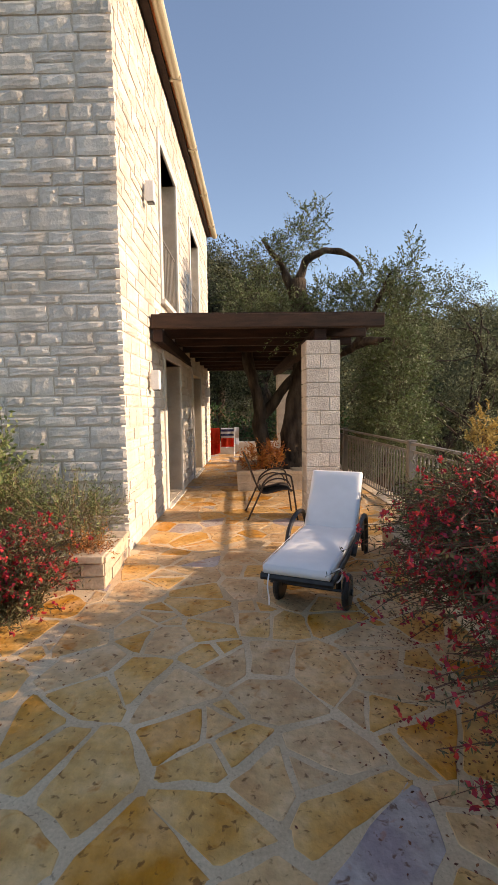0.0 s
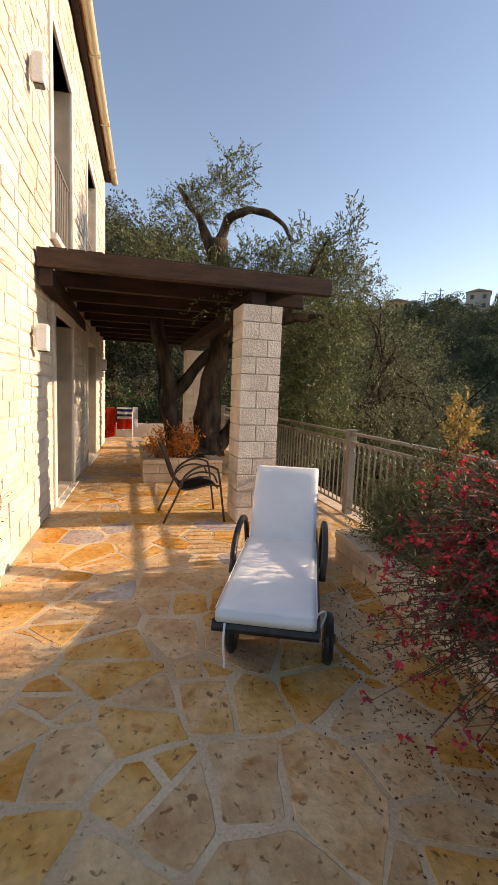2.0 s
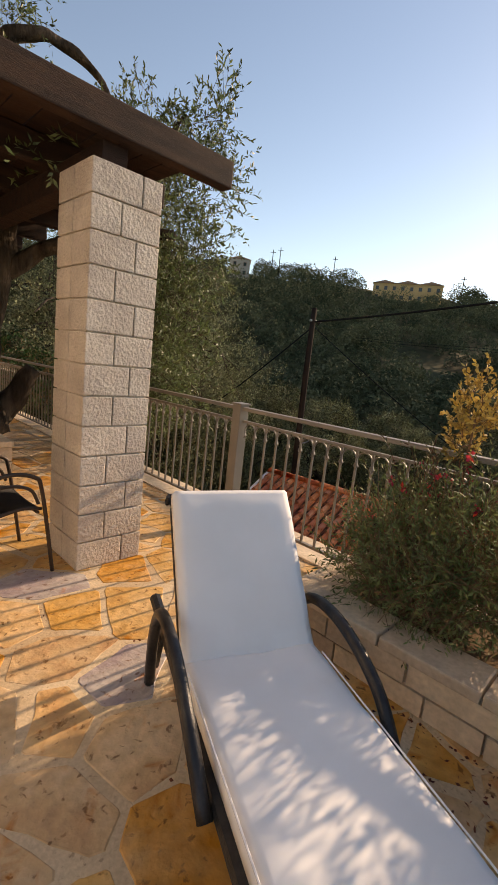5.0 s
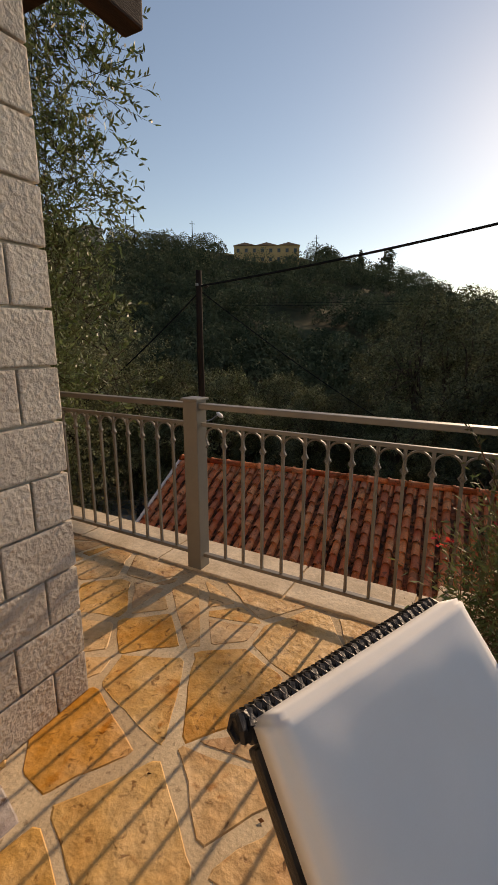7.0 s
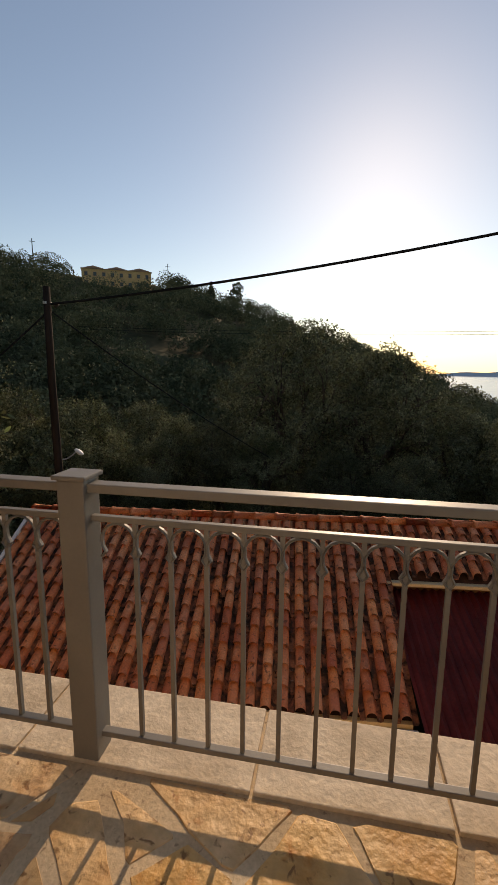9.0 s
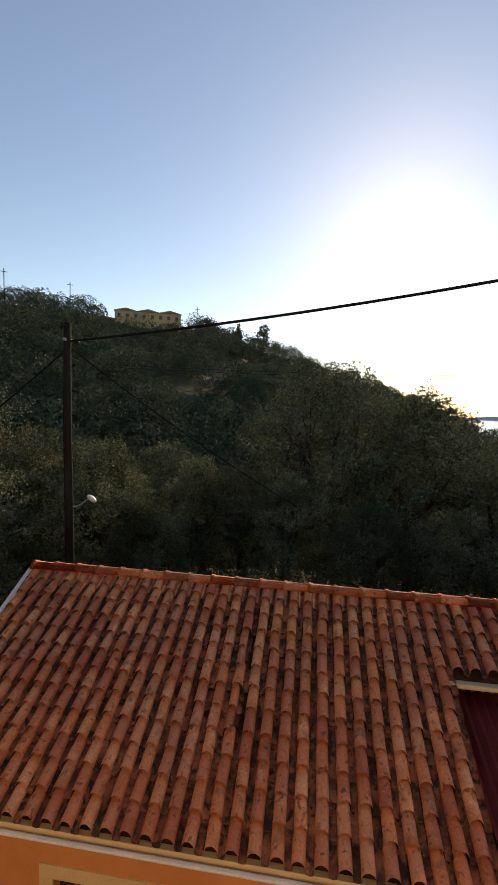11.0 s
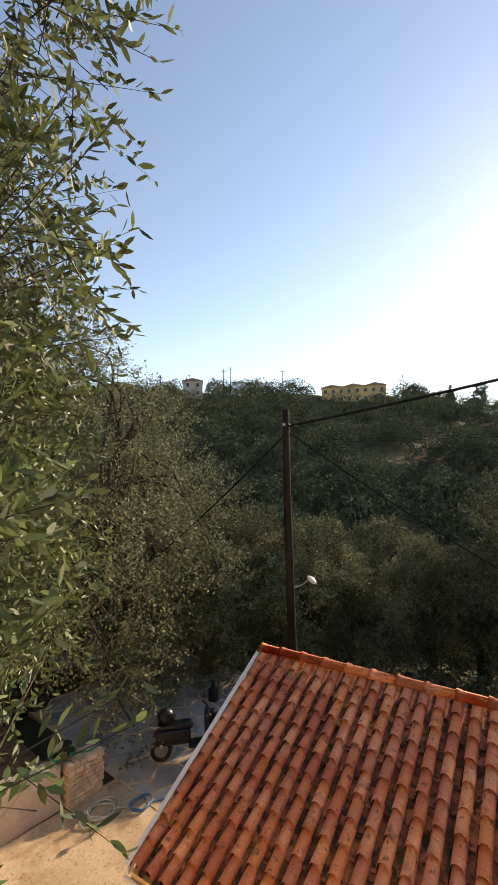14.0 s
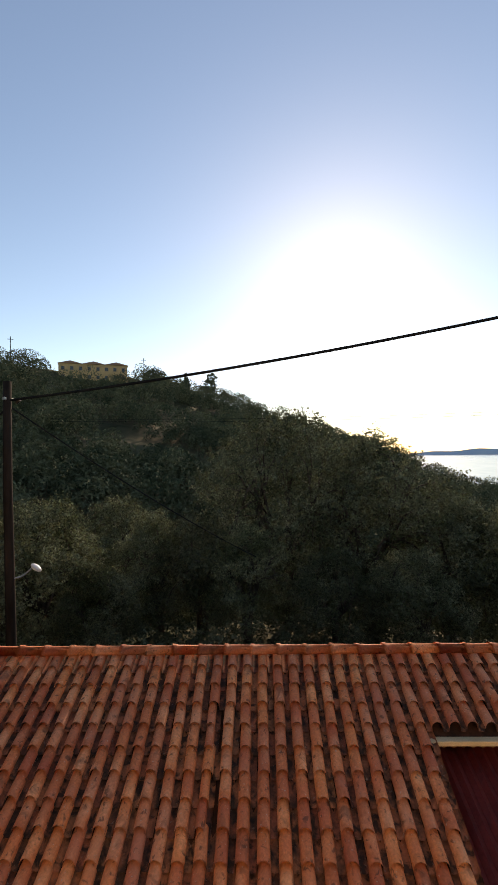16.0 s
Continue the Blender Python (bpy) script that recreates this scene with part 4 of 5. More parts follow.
]
for i, (a, d, k, s) in enumerate(SPOTS):
    x, y = 2 + d * math.sin(radians(a)), 6 + d * math.cos(radians(a))
    z = float(ground_z(np.array(x), np.array(y)))
    m = pose(x, y, z, 0, 0, i * 77) @ Matrix.Scale(s, 4)
    first = all(q[2] != k for q in SPOTS[:i])
    t = kinds[k] if first else copy_thing(kinds[k], pose(0, 0, 0))
    t.matrix_basis = m

# ---- woods on the far hill ----
rng = np.random.default_rng(99)
n = 1900
a = np.radians(rng.uniform(8, 118, n))
r = 46 + 150 * rng.uniform(0, 1, n) ** 0.8
keep = np.array([noise.noise(Vector((math.sin(q) * w * 0.045, math.cos(q) * w * 0.045, 2))) > -0.34 for q, w in zip(a, r)])
deg = np.degrees(a)
keep &= ~((r > 138) & (((deg > 57.5) & (deg < 68.5)) | ((deg > 40) & (deg < 44.6)))) & (r < 182)
a, r = a[keep], r[keep]
x, y = 2 + r * np.sin(a), 6 + r * np.cos(a)
size = rng.uniform(2.0, 4.2, len(x))
base = np.stack([x, y, ground_z(x, y) + size * 0.75], 1)
per = 400
d = unit(rng.normal(size=(len(x), per, 3)))
d[..., 2] = np.abs(d[..., 2]) * 1.2 - 0.35
lump = 1 + 0.35 * np.sin(3.1 * d[..., :1] + x[:, None, None]) * np.cos(2.7 * d[..., 1:2] + y[:, None, None])
pts = base[:, None] + d * lump * size[:, None, None] * rng.uniform(0.86, 1.0, (len(x), per, 1))
way = unit(d + rng.normal(size=d.shape) * 0.7)
lf = leaves(pts.reshape(-1, 3), way.reshape(-1, 3), 0.62, 0.62)
tagged(tris("hillside_woods", lf, "leaf_hill"), "dense dark green olive woods on the far hillside", "woods", kind="stuff")

# low growth under the olive trees
n = 900
a, d = np.radians(rng.uniform(44, 122, n)), rng.uniform(13.5, 34, n)
x, y = 2 + d * np.sin(a), 6 + d * np.cos(a)
keep = ~((x < 14) & (y > 11))
x, y = x[keep], y[keep]
low = np.stack([x, y, ground_z(x, y) + 0.2, rng.uniform(0.5, 1.1, len(x)), rng.uniform(0.5, 1.1, len(x)), rng.uniform(0.3, 0.8, len(x))], 1)
lf, tw = crown(low, 9000, 9, 0.20, 0.13, 0.4)
tagged(tris("undergrowth", lf, "leaf_hill"), "dark tangled undergrowth between the olive trees", "undergrowth", kind="stuff")

# dark shrubs behind the end of the terrace
ob = thing("hedge", (0.5, 16.2, 0), "dark green leafy shrubs behind the terrace wall", "shrub")
lf, tw = crown([(k * 0.9 - 3.2, 0.5 * math.sin(k * 2.1), 0.6 + 0.35 * math.sin(k * 1.3), 0.8, 0.8, 0.8) for k in range(9)], 1500, 8, 0.10, 0.06, 0.3)
quads("foliage", lf, "ivy", ob)
quads("stems", tw, "stem", ob)


# ---- shrubs and flowers in the planters ----
def shrub(name, at, clumps, twigs, label, leaf="shrub", length=0.035, width=0.009, tl=0.22, per=12):
    ob = thing(name, at, label, "shrub")
    lf, tw = crown(clumps, twigs, per, length, width, tl, -0.25, 0.3)
    quads("foliage", lf, leaf, ob)
    quads("stems", tw, "stem", ob)
    return ob


def flower_bush(at, radius, height, stems, label, reach=1.0, lean=(0, 0)):
    """Wiry stems that arch outwards from the root, with small narrow leaves and red blossoms near the tips."""
    ob = thing("flowering_shrub", at, label, "shrub", "red flowering shrubs")
    a = rng.uniform(0, 2 * math.pi, stems)
    out = np.stack([np.cos(a), np.sin(a), 0 * a], 1) * (radius * rng.uniform(0.1, 1.0, stems) ** 0.7)[:, None] + np.array([*lean, 0]) * rng.uniform(0, 1, stems)[:, None]
    h = height * rng.uniform(0.3, 1.0, stems)
    root = rng.normal(size=(stems, 3)) * 0.10 * np.array([1, 1, 0])
    k = np.linspace(0, 1, 9)
    pts = root[:, None] + out[:, None] * (k[None, :, None] ** 1.4) * reach
    pts[..., 2] += h[:, None] * (1.25 * k - 0.35 * k**3)[None] * 1.1 + 0.0
    spread_out = np.linalg.norm(out[:, :2], axis=1)
    pts[..., 2] -= (0.55 * np.maximum(0, spread_out - 0.35)[:, None]) * (k**2.2)[None]
    pts[..., 2] = np.maximum(pts[..., 2], 0.06 - at[2])
    pts += rng.normal(size=pts.shape) * 0.012
    p, q = pts[:, :-1].reshape(-1, 3), pts[:, 1:].reshape(-1, 3)
    s = unit(np.cross(q - p, rng.normal(size=p.shape))) * 0.0022
    quads("stems", np.stack([p - s, p + s, q + s, q - s], 1), "red_stem", ob)
    lo, hi, u = (v for v in (np.repeat(p, 7, 0), np.repeat(q, 7, 0), rng.uniform(0, 1, (len(p) * 7, 1))))
    base = lo + (hi - lo) * u
    keep = rng.uniform(0, 1, len(base)) < 0.95
    quads("foliage", leaves(base[keep], (rng.normal(size=base.shape) + np.array([0, 0, 0.3]))[keep], 0.036, 0.009), "bush_leaf", ob)
    tip = np.concatenate([pts[:, j] for j in (5, 6, 7, 8, 8)])
    tip = tip[rng.uniform(0, 1, len(tip)) < 0.17] + 0
    tip = np.repeat(tip, 2, 0) + rng.normal(size=(len(tip) * 2, 3)) * 0.022
    petals = np.repeat(tip, 5, 0)
    quads("blossoms", leaves(petals, rng.normal(size=petals.shape), 0.026, 0.019), "red", ob)
    return ob


rng = np.random.default_rng(5)
flower_bush((1.90, 3.5, 0.2), 0.46, 0.95, 480, "tall red-flowering shrub with wiry stems in the long planter", lean=(-0.15, 0))
flower_bush((1.74, 2.9, 0.2), 0.88, 1.05, 1500, "dense red-flowering shrub with wiry stems in the long planter", lean=(-0.30, 0))
flower_bush((1.72, 1.8, 0.2), 0.98, 1.15, 1700, "spreading red-flowering shrub with wiry stems in the long planter", lean=(-0.24, 0))
flower_bush((1.85, 0.5, 0.2), 0.90, 1.35, 1500, "spreading red-flowering shrub at the end of the long planter")
shrub("rosemary_bush", (1.92, 4.5, 0.2), [(0, 0.12, 0.28, 0.32, 0.28, 0.26), (0.0, -0.25, 0.33, 0.36, 0.32, 0.28), (-0.1, 0.0, 0.2, 0.34, 0.4, 0.2)], 1500, "bushy grey-green rosemary in the long planter")
shrub("rosemary_bush", (2.05, 3.3, 0.2), [(0, 0.0, 0.30, 0.30, 0.4, 0.25)], 600, "grey-green rosemary between red flowering shrubs")
ob = flower_bush((2.1, 4.55, 0.25), 0.30, 0.85, 45, "thin red-flowering shoots standing above the rosemary")
shrub("yellow_seed_head", (2.2, 4.5, 0.2), [(0.0, 0, 1.05, 0.10, 0.10, 0.17), (0.06, 0.05, 0.85, 0.08, 0.08, 0.10)], 90, "tall dry yellow seed head above the planter", "yellow", 0.03, 0.018, 0.08, 14)
part("stalk", tube(bmesh.new(), [(2.2, 4.5, 0.15), (2.19, 4.5, 0.7), (2.2, 4.5, 1.2)], 0.006, 5), "stem", bpy.data.objects["yellow_seed_head"]).matrix_parent_inverse = pose(-2.2, -4.5, -0.2)
shrub("lavender_bush", (-1.75, 4.5, 0.2), [(0.15, 0, 0.28, 0.42, 0.35, 0.26), (-0.6, 0, 0.38, 0.5, 0.35, 0.32), (-1.2, 0.05, 0.45, 0.5, 0.35, 0.35)], 1700, "bushy grey-green lavender in the house planter")
shrub("leafy_shrub", (-2.5, 4.55, 0.2), [(0, 0, 0.75, 0.45, 0.35, 0.3), (-0.6, 0, 0.6, 0.5, 0.35, 0.4)], 420, "light green leafy shrub against the stone wall", "shrub", 0.06, 0.03, 0.25, 10)
flower_bush((-1.72, 3.62, 0.0), 0.5, 0.72, 380, "red-flowering shrub in front of the house planter")
shrub("orange_succulent", (0.25, 8.62, 0.28), [(0, 0, 0.2, 0.22, 0.15, 0.2), (0.35, 0.0, 0.25, 0.18, 0.15, 0.25)], 160, "orange-leaved plants under the olive tree", "orange", 0.07, 0.02, 0.18, 10)
shrub("dry_shrub", (-1.35, 4.25, 0.2), [(0, 0, 0.1, 0.2, 0.12, 0.1)], 120, "dry rust-coloured plant on the planter edge", "orange", 0.03, 0.008, 0.12, 10)

# dry leaves and fallen petals on the paving beside the planters
n = 3200
c = np.where(rng.uniform(0, 1, (n, 1)) < 0.75, np.array([[1.15, 2.6, 0.004]]), np.array([[-1.7, 3.3, 0.004]])) + rng.normal(size=(n, 3)) * np.array([0.30, 1.0, 0])
c[:, 0] = np.minimum(c[:, 0], 1.40)
flat = rng.normal(size=(n, 3)) * np.array([1, 1, 0.06])
tagged(quads("leaf_litter", leaves(c, flat, 0.019, 0.010), "litter"), "scattered dry leaves on the paving beside the planters", "leaf litter", kind="stuff")

# ---- house below the terrace ----
LOW = pose(8.25, 11.1, -1.38, 0, 0, -84)
SLOPE = 0.525
low_house = new("tiled_house")
low_house.matrix_basis = LOW
tagged(low_house, "low orange-rendered house with a terracotta tiled roof", "house")
GZ = -3.62
WIN = [(2.0, 3.3, -3.3, -2.28), (5.3, 5.7, -2.75, -2.18)]
xs = [0.12, 2.0, 3.3, 5.3, 5.7, 6.3]
for a, b in zip(xs, xs[1:]):
    z = GZ
    for w in [w for w in WIN if abs(w[0] - a) < 1e-6] + [(0, 0, -1.50, -1.50)]:
        part("wall_panel", boxed((a, -2.7, z), (b, -2.5, w[2])), "orange_wall", low_house)
        z = w[3]
part("wall_side", boxed((0.12, -2.5, GZ), (0.32, 2.6, -1.45)), "orange_wall", low_house)
part("wall_side", boxed((6.1, -2.5, GZ), (6.3, -1.1, -1.45)), "orange_wall", low_house)
part("wall_back", boxed((0.32, 2.4, GZ), (13.2, 2.6, -1.45)), "orange_wall", low_house)
bm = bmesh.new()
for x in (0.12, 13.0):
    v = [bm.verts.new((x + d, yy, zz)) for d in (0, 0.2) for yy, zz in ((-2.6, -1.46), (2.5, -1.46), (0, -0.14))]
    for f in ((0, 1, 2), (5, 4, 3), (0, 3, 4, 1), (1, 4, 5, 2), (2, 5, 3, 0)):
        bm.faces.new([v[i] for i in f])
part("gable", bm, "orange_wall", low_house)
part("corner_pipe", tube(bmesh.new(), [(0.14, -2.76, GZ), (0.14, -2.76, -1.72)], 0.045, 10), "orange_wall", low_house, "painted downpipe")
for x0, x1, z0, z1 in WIN:
    win = part("window", boxed((x0 - 0.16, -2.72, z1), (x1 + 0.16, -2.69, z1 + 0.16), 0.006), "beige", low_house, "window with a broad beige painted surround")
    part("frame_side", boxed((x0 - 0.16, -2.72, z0 - 0.14), (x0, -2.69, z1 - 0.001), 0.006), "beige", win)
    part("frame_side", boxed((x1, -2.72, z0 - 0.14), (x1 + 0.16, -2.69, z1 - 0.001), 0.006), "beige", win)
    part("sill", boxed((x0, -2.74, z0 - 0.14), (x1, -2.69, z0), 0.006), "beige", win)
    part("pane", boxed((x0, -2.58, z0), (x1, -2.57, z1)), "glass", win, "dark window glass")
    for k in range(5 if x1 - x0 < 1 else 3):
        xx = x0 + (k + 0.5) * (x1 - x0) / (5 if x1 - x0 < 1 else 3)
        part("bar", boxed((xx - 0.01, -2.64, z0), (xx + 0.01, -2.62, z1)), "black" if x1 - x0 < 1 else "steel", win)
bm = bmesh.new()
for s in (-1, 1):
    v = [bm.verts.new((x, s * yy, -SLOPE * yy - 0.05 + d)) for d in (0, -0.08) for x, yy in ((0.02, 0), (6.42, 0), (6.42, 2.86), (0.02, 2.86))]
    for f in ((0, 1, 2, 3), (7, 6, 5, 4), (0, 4, 5, 1), (1, 5, 6, 2), (2, 6, 7, 3), (3, 7, 4, 0)):
        bm.faces.new([v[i] for i in f])
    run = 1.0 if s < 0 else 3.0
    v = [bm.verts.new((x, s * yy, -SLOPE * yy - 0.05 + d)) for d in (0, -0.08) for x, yy in ((6.42, 0), (13.2, 0), (13.2, run), (6.42, run))]
    for f in ((0, 1, 2, 3), (7, 6, 5, 4), (0, 4, 5, 1), (1, 5, 6, 2), (2, 6, 7, 3), (3, 7, 4, 0)):
        bm.faces.new([v[i] for i in f])
bmesh.ops.recalc_face_normals(bm, faces=bm.faces)
roof_bed = part("roof", bm, "shaded_moss", low_house, "mossy bed under terracotta tiles, with gap shade in its colour")
part("verge", boxed((-0.07, -2.90, -0.05), (0.0, 0.0, 0.05)), "white", low_house, "white painted verge board")
verge = bpy.data.objects["verge"]
for vv in verge.data.vertices:
    vv.co.z += SLOPE * vv.co.y
bm = bmesh.new()
for a, b in ((-0.05, 6.45),):
    tube(bm, [(a, -2.92, -1.60), (b, -2.92, -1.60)], 0.026, 8)
part("gutter", bm, "white", low_house, "pale half-round gutter")
part("fascia", boxed((0.02, -2.88, -1.63), (6.4, -2.80, -1.53)), "beige", low_house)
part("step_gutter", boxed((6.40, -1.10, -0.64), (13.2, -1.0, -0.58), 0.01), "beige", low_house, "pale gutter over the metal roof")
bm = bmesh.new()
n = 150
rows = []
for k in range(n + 1):
    x = 6.46 + k * 0.03
    z = 0.022 * math.cos(k * math.pi / 2 * 0.999)
    rows.append([bm.verts.new((x, yy, -0.80 + z + (yy + 1.0) * 0.30)) for yy in (-0.9, -3.6)])
for a, b in zip(rows, rows[1:]):
    bm.faces.new((a[0], a[1], b[1], b[0]))
bmesh.ops.solidify(bm, geom=list(bm.faces), thickness=0.004)
part("metal_roof", bm, "corr", low_house, "dark red corrugated metal roof with peeling paint")
part("annex_wall", boxed((6.5, -3.4, GZ), (11.2, -3.2, -1.62)), "render_wall", low_house, "old plaster annex wall with stains")


def air_conditioner(x, z):
    ob = thing("air_conditioner", LOW @ Vector((x, -2.72, z)), "white outdoor air conditioner unit on an orange wall", "air conditioner", "wall units", turn=-84)
    part("casing", boxed((-0.30, -0.36, 0), (0.30, -0.06, 0.62), 0.02), "white", ob)
    part("bracket", boxed((-0.22, -0.34, -0.04), (-0.19, 0.02, -0.002)), "steel", ob)
    part("bracket", boxed((0.19, -0.34, -0.04), (0.22, 0.02, -0.002)), "steel", ob)
    grille = part("grille", boxed((-0.27, -0.372, 0.06), (0.14, -0.358, 0.54), 0.004), "door", ob)
    for k in range(9):
        part("slat", boxed((-0.26, -0.378, 0.08 + k * 0.05), (0.13, -0.37, 0.095 + k * 0.05)), "white", grille)
    part("pipe", tube(bmesh.new(), smooth_path([(0.29, -0.2, 0.12), (0.36, -0.12, 0.2), (0.37, -0.02, 0.4), (0.34, 0.01, 0.7)]), 0.02, 8), "cream", ob)


air_conditioner(0.66, -2.62)
air_conditioner(3.95, -2.68)

# ---- yard beside the tiled house ----
solid("yard", boxed((2.5, 8.2, -5.2), (7.9, 15.0, -4.885), 0.02), "concrete", "sandy concrete yard with dry leaf litter", "yard", "structure")
bm = bmesh.new()
v = [bm.verts.new(p) for p in ((2.5, 14.9, -4.95), (6.7, 15.05, -4.95), (6.75, 15.35, -4.95), (2.5, 15.2, -4.95), (2.5, 14.9, -3.6), (6.7, 15.05, -4.05), (6.75, 15.35, -4.05), (2.5, 15.2, -3.6))]
for f in ((0, 1, 5, 4), (1, 2, 6, 5), (2, 3, 7, 6), (3, 0, 4, 7), (4, 5, 6, 7), (3, 2, 1, 0)):
    bm.faces.new([v[i] for i in f])
solid("yard_wall", bm, "render_wall", "low rendered wall between the yard and the olive bank", "wall", "structure")
solid("bank", boxed((2.45, 15.2, -5.1), (6.7, 19.0, -4.12), 0.3), "soil", "reddish dry earth bank behind the yard wall", "bank", "structure")
ob = thing("stone_pier", (6.8, 15.0, -4.95), "rough rubble stone end of the yard wall", "wall", kind="structure")
r = random.Random(8)
z = 0.0
while z < 0.80:
    h = r.uniform(0.07, 0.13)
    x = 0.0
    while x < 0.76:
        L = r.uniform(0.10, 0.24)
        bm = boxed((x, -0.1 + r.uniform(0, 0.03), z), (min(x + L, 0.80) - 0.012, 0.35, z + h - 0.012), 0.015)
        wobble(bm, 0.022, 11)
        part("stone", bm, "planter_stone", ob)
        x += L
    z += h


def coil(name, at, material, label, turns, r, thick):
    ob = thing(name, at, label, "hose")
    pts = []
    for k in range(turns * 14):
        a = k * 2 * math.pi / 14
        rr = r * (1 + 0.18 * math.sin(k * 0.37))
        pts.append((rr * math.cos(a) + 0.16 * math.sin(k * 0.11), rr * 0.8 * math.sin(a), 0.02 + 0.004 * (k % 9)))
    pts += [(pts[-1][0] + 0.3, pts[-1][1] - 0.2, 0.02), (pts[-1][0] + 0.7, pts[-1][1] - 0.1, 0.02)]
    part("coil", tube(bmesh.new(), pts, thick, 6), material, ob, smooth=True)


coil("garden_hose", (7.15, 14.35, -4.88), "hose_grey", "pale garden hose lying in loose coils on the yard", 3, 0.30, 0.016)
coil("garden_hose", (7.7, 13.9, -4.88), "hose_blue", "blue garden hose lying coiled on the yard", 2, 0.22, 0.016)
coil("garden_hose", (6.75, 15.25, -4.03), "hose_green", "green garden hose heaped on the wall end", 2, 0.24, 0.02)
ob = thing("bucket", (6.85, 15.2, -4.0), "black plastic pot on the wall end", "pot")
part("pot", tube(bmesh.new(), [(0, 0, -0.02), (0, 0, 0.22)], [0.10, 0.14], 14), "black", ob)
part("rim", tube(bmesh.new(), [(0.14 * math.cos(k * 0.4), 0.14 * math.sin(k * 0.4), 0.22) for k in range(17)], 0.012, 6), "black", ob)


def scooter(at, turn):
    ob = thing("motor_scooter", at, "parked black motor scooter with a helmet on its rack", "scooter", turn=turn)
    for x, nm in ((-0.62, "rear"), (0.62, "front")):
        wh = part("wheel", tube(bmesh.new(), [(x + 0.2 * math.cos(a), 0, 0.25 + 0.2 * math.sin(a)) for a in (k * 2 * math.pi / 20 for k in range(21))], 0.05, 8, False), "black", ob, "black tyre")
        part("rim", tube(bmesh.new(), [(x, -0.04, 0.25), (x, 0.04, 0.25)], 0.14, 16), "steel", wh)
    bm = boxed((-0.75, -0.15, 0.38), (0.05, 0.15, 0.72), 0.09)
    part("body", bm, "black", ob, smooth=True)
    part("seat", boxed((-0.70, -0.14, 0.72), (0.10, 0.14, 0.83), 0.05), "black", ob, smooth=True)
    part("footboard", boxed((0.0, -0.16, 0.28), (0.45, 0.16, 0.36), 0.03), "black", ob)
    bm = boxed((0.38, -0.20, 0.34), (0.52, 0.20, 1.0), 0.06)
    bmesh.ops.transform(bm, matrix=Matrix.Shear("XY", 4, (0, 0)), verts=bm.verts)
    part("leg_shield", bm, "black", ob, smooth=True)
    part("fork", tube(bmesh.new(), [(0.62, 0, 0.25), (0.50, 0, 0.95)], 0.035, 8), "steel", ob)
    part("handlebar", tube(bmesh.new(), smooth_path([(0.36, -0.36, 1.06), (0.46, -0.15, 1.04), (0.48, 0, 1.02), (0.46, 0.15, 1.04), (0.36, 0.36, 1.06)]), 0.018, 8), "black", ob)
    for s in (-1, 1):
        mir = part("mirror", boxed((0.38, s * 0.30 - 0.06, 1.22), (0.41, s * 0.30 + 0.06, 1.30), 0.012), "black", ob)
        part("mirror_arm", tube(bmesh.new(), [(0.42, s * 0.26, 1.05), (0.40, s * 0.30, 1.23)], 0.008, 6), "black", mir)
    bm = bmesh.new()
    bmesh.ops.create_uvsphere(bm, u_segments=18, v_segments=12, radius=0.17, matrix=Matrix.Translation((-0.52, 0, 0.99)) @ Matrix.Diagonal((1.12, 0.95, 1, 1)))
    bmesh.ops.bisect_plane(bm, geom=list(bm.verts) + list(bm.edges) + list(bm.faces), plane_co=(0, 0, 0.86), plane_no=(0, 0, -1), clear_outer=True)
    helmet = part("helmet", bm, "black", ob, "glossy black helmet", True)
    part("visor", boxed((-0.40, -0.12, 0.90), (-0.315, 0.12, 1.02), 0.03), "glass", helmet, smooth=True)
    part("tail_rack", tube(bmesh.new(), smooth_path([(-0.55, -0.12, 0.80), (-0.86, -0.10, 0.84), (-0.86, 0.10, 0.84), (-0.55, 0.12, 0.80)]), 0.012, 6), "steel", ob)
    part("tail_light", boxed((-0.80, -0.07, 0.58), (-0.745, 0.07, 0.66), 0.015), "corr", ob, "red tail light")
    part("mudguard", tube(bmesh.new(), [(0.62 + 0.29 * math.cos(a), 0, 0.25 + 0.29 * math.sin(a)) for a in (math.pi * (0.15 + 0.65 * k / 9) for k in range(10))], 0.05, 8), "black", ob, smooth=True)
    part("front_apron", boxed((0.46, -0.13, 0.72), (0.66, 0.13, 1.02), 0.07), "black", ob, smooth=True)
    part("headlight", boxed((0.63, -0.08, 0.84), (0.685, 0.08, 0.96), 0.03), "glass", ob, "clear headlight")


scooter((9.35, 14.25, -4.86), -38)
ob = thing("bottle", (11.6, 15.7, -4.86), "black plastic bottle standing on grey paving", "bottle")
part("body", tube(bmesh.new(), [(0, 0, 0), (0, 0, 0.30), (0, 0, 0.36), (0, 0, 0.48)], [0.15, 0.15, 0.06, 0.05], 14), "black", ob)
part("cap", tube(bmesh.new(), [(0, 0, 0.48), (0, 0, 0.54)], 0.055, 12), "black", ob)

# ---- pole and wires ----
ob = thing("utility_pole", (10.58, 12.16, -4.95), "dark tarred wooden utility pole with a small white lamp", "utility pole")
bm = tube(bmesh.new(), [(0, 0, 0), (0.03, 0, 3), (0, 0.02, 6), (0, 0, 8.10)], [0.11, 0.10, 0.09, 0.08], 12)
wobble(bm, 0.02, 1.2)
part("pole", bm, "pole", ob, smooth=True)
part("bracket", boxed((-0.14, -0.03, 7.70), (0.14, 0.03, 7.76), 0.005), "steel", ob)
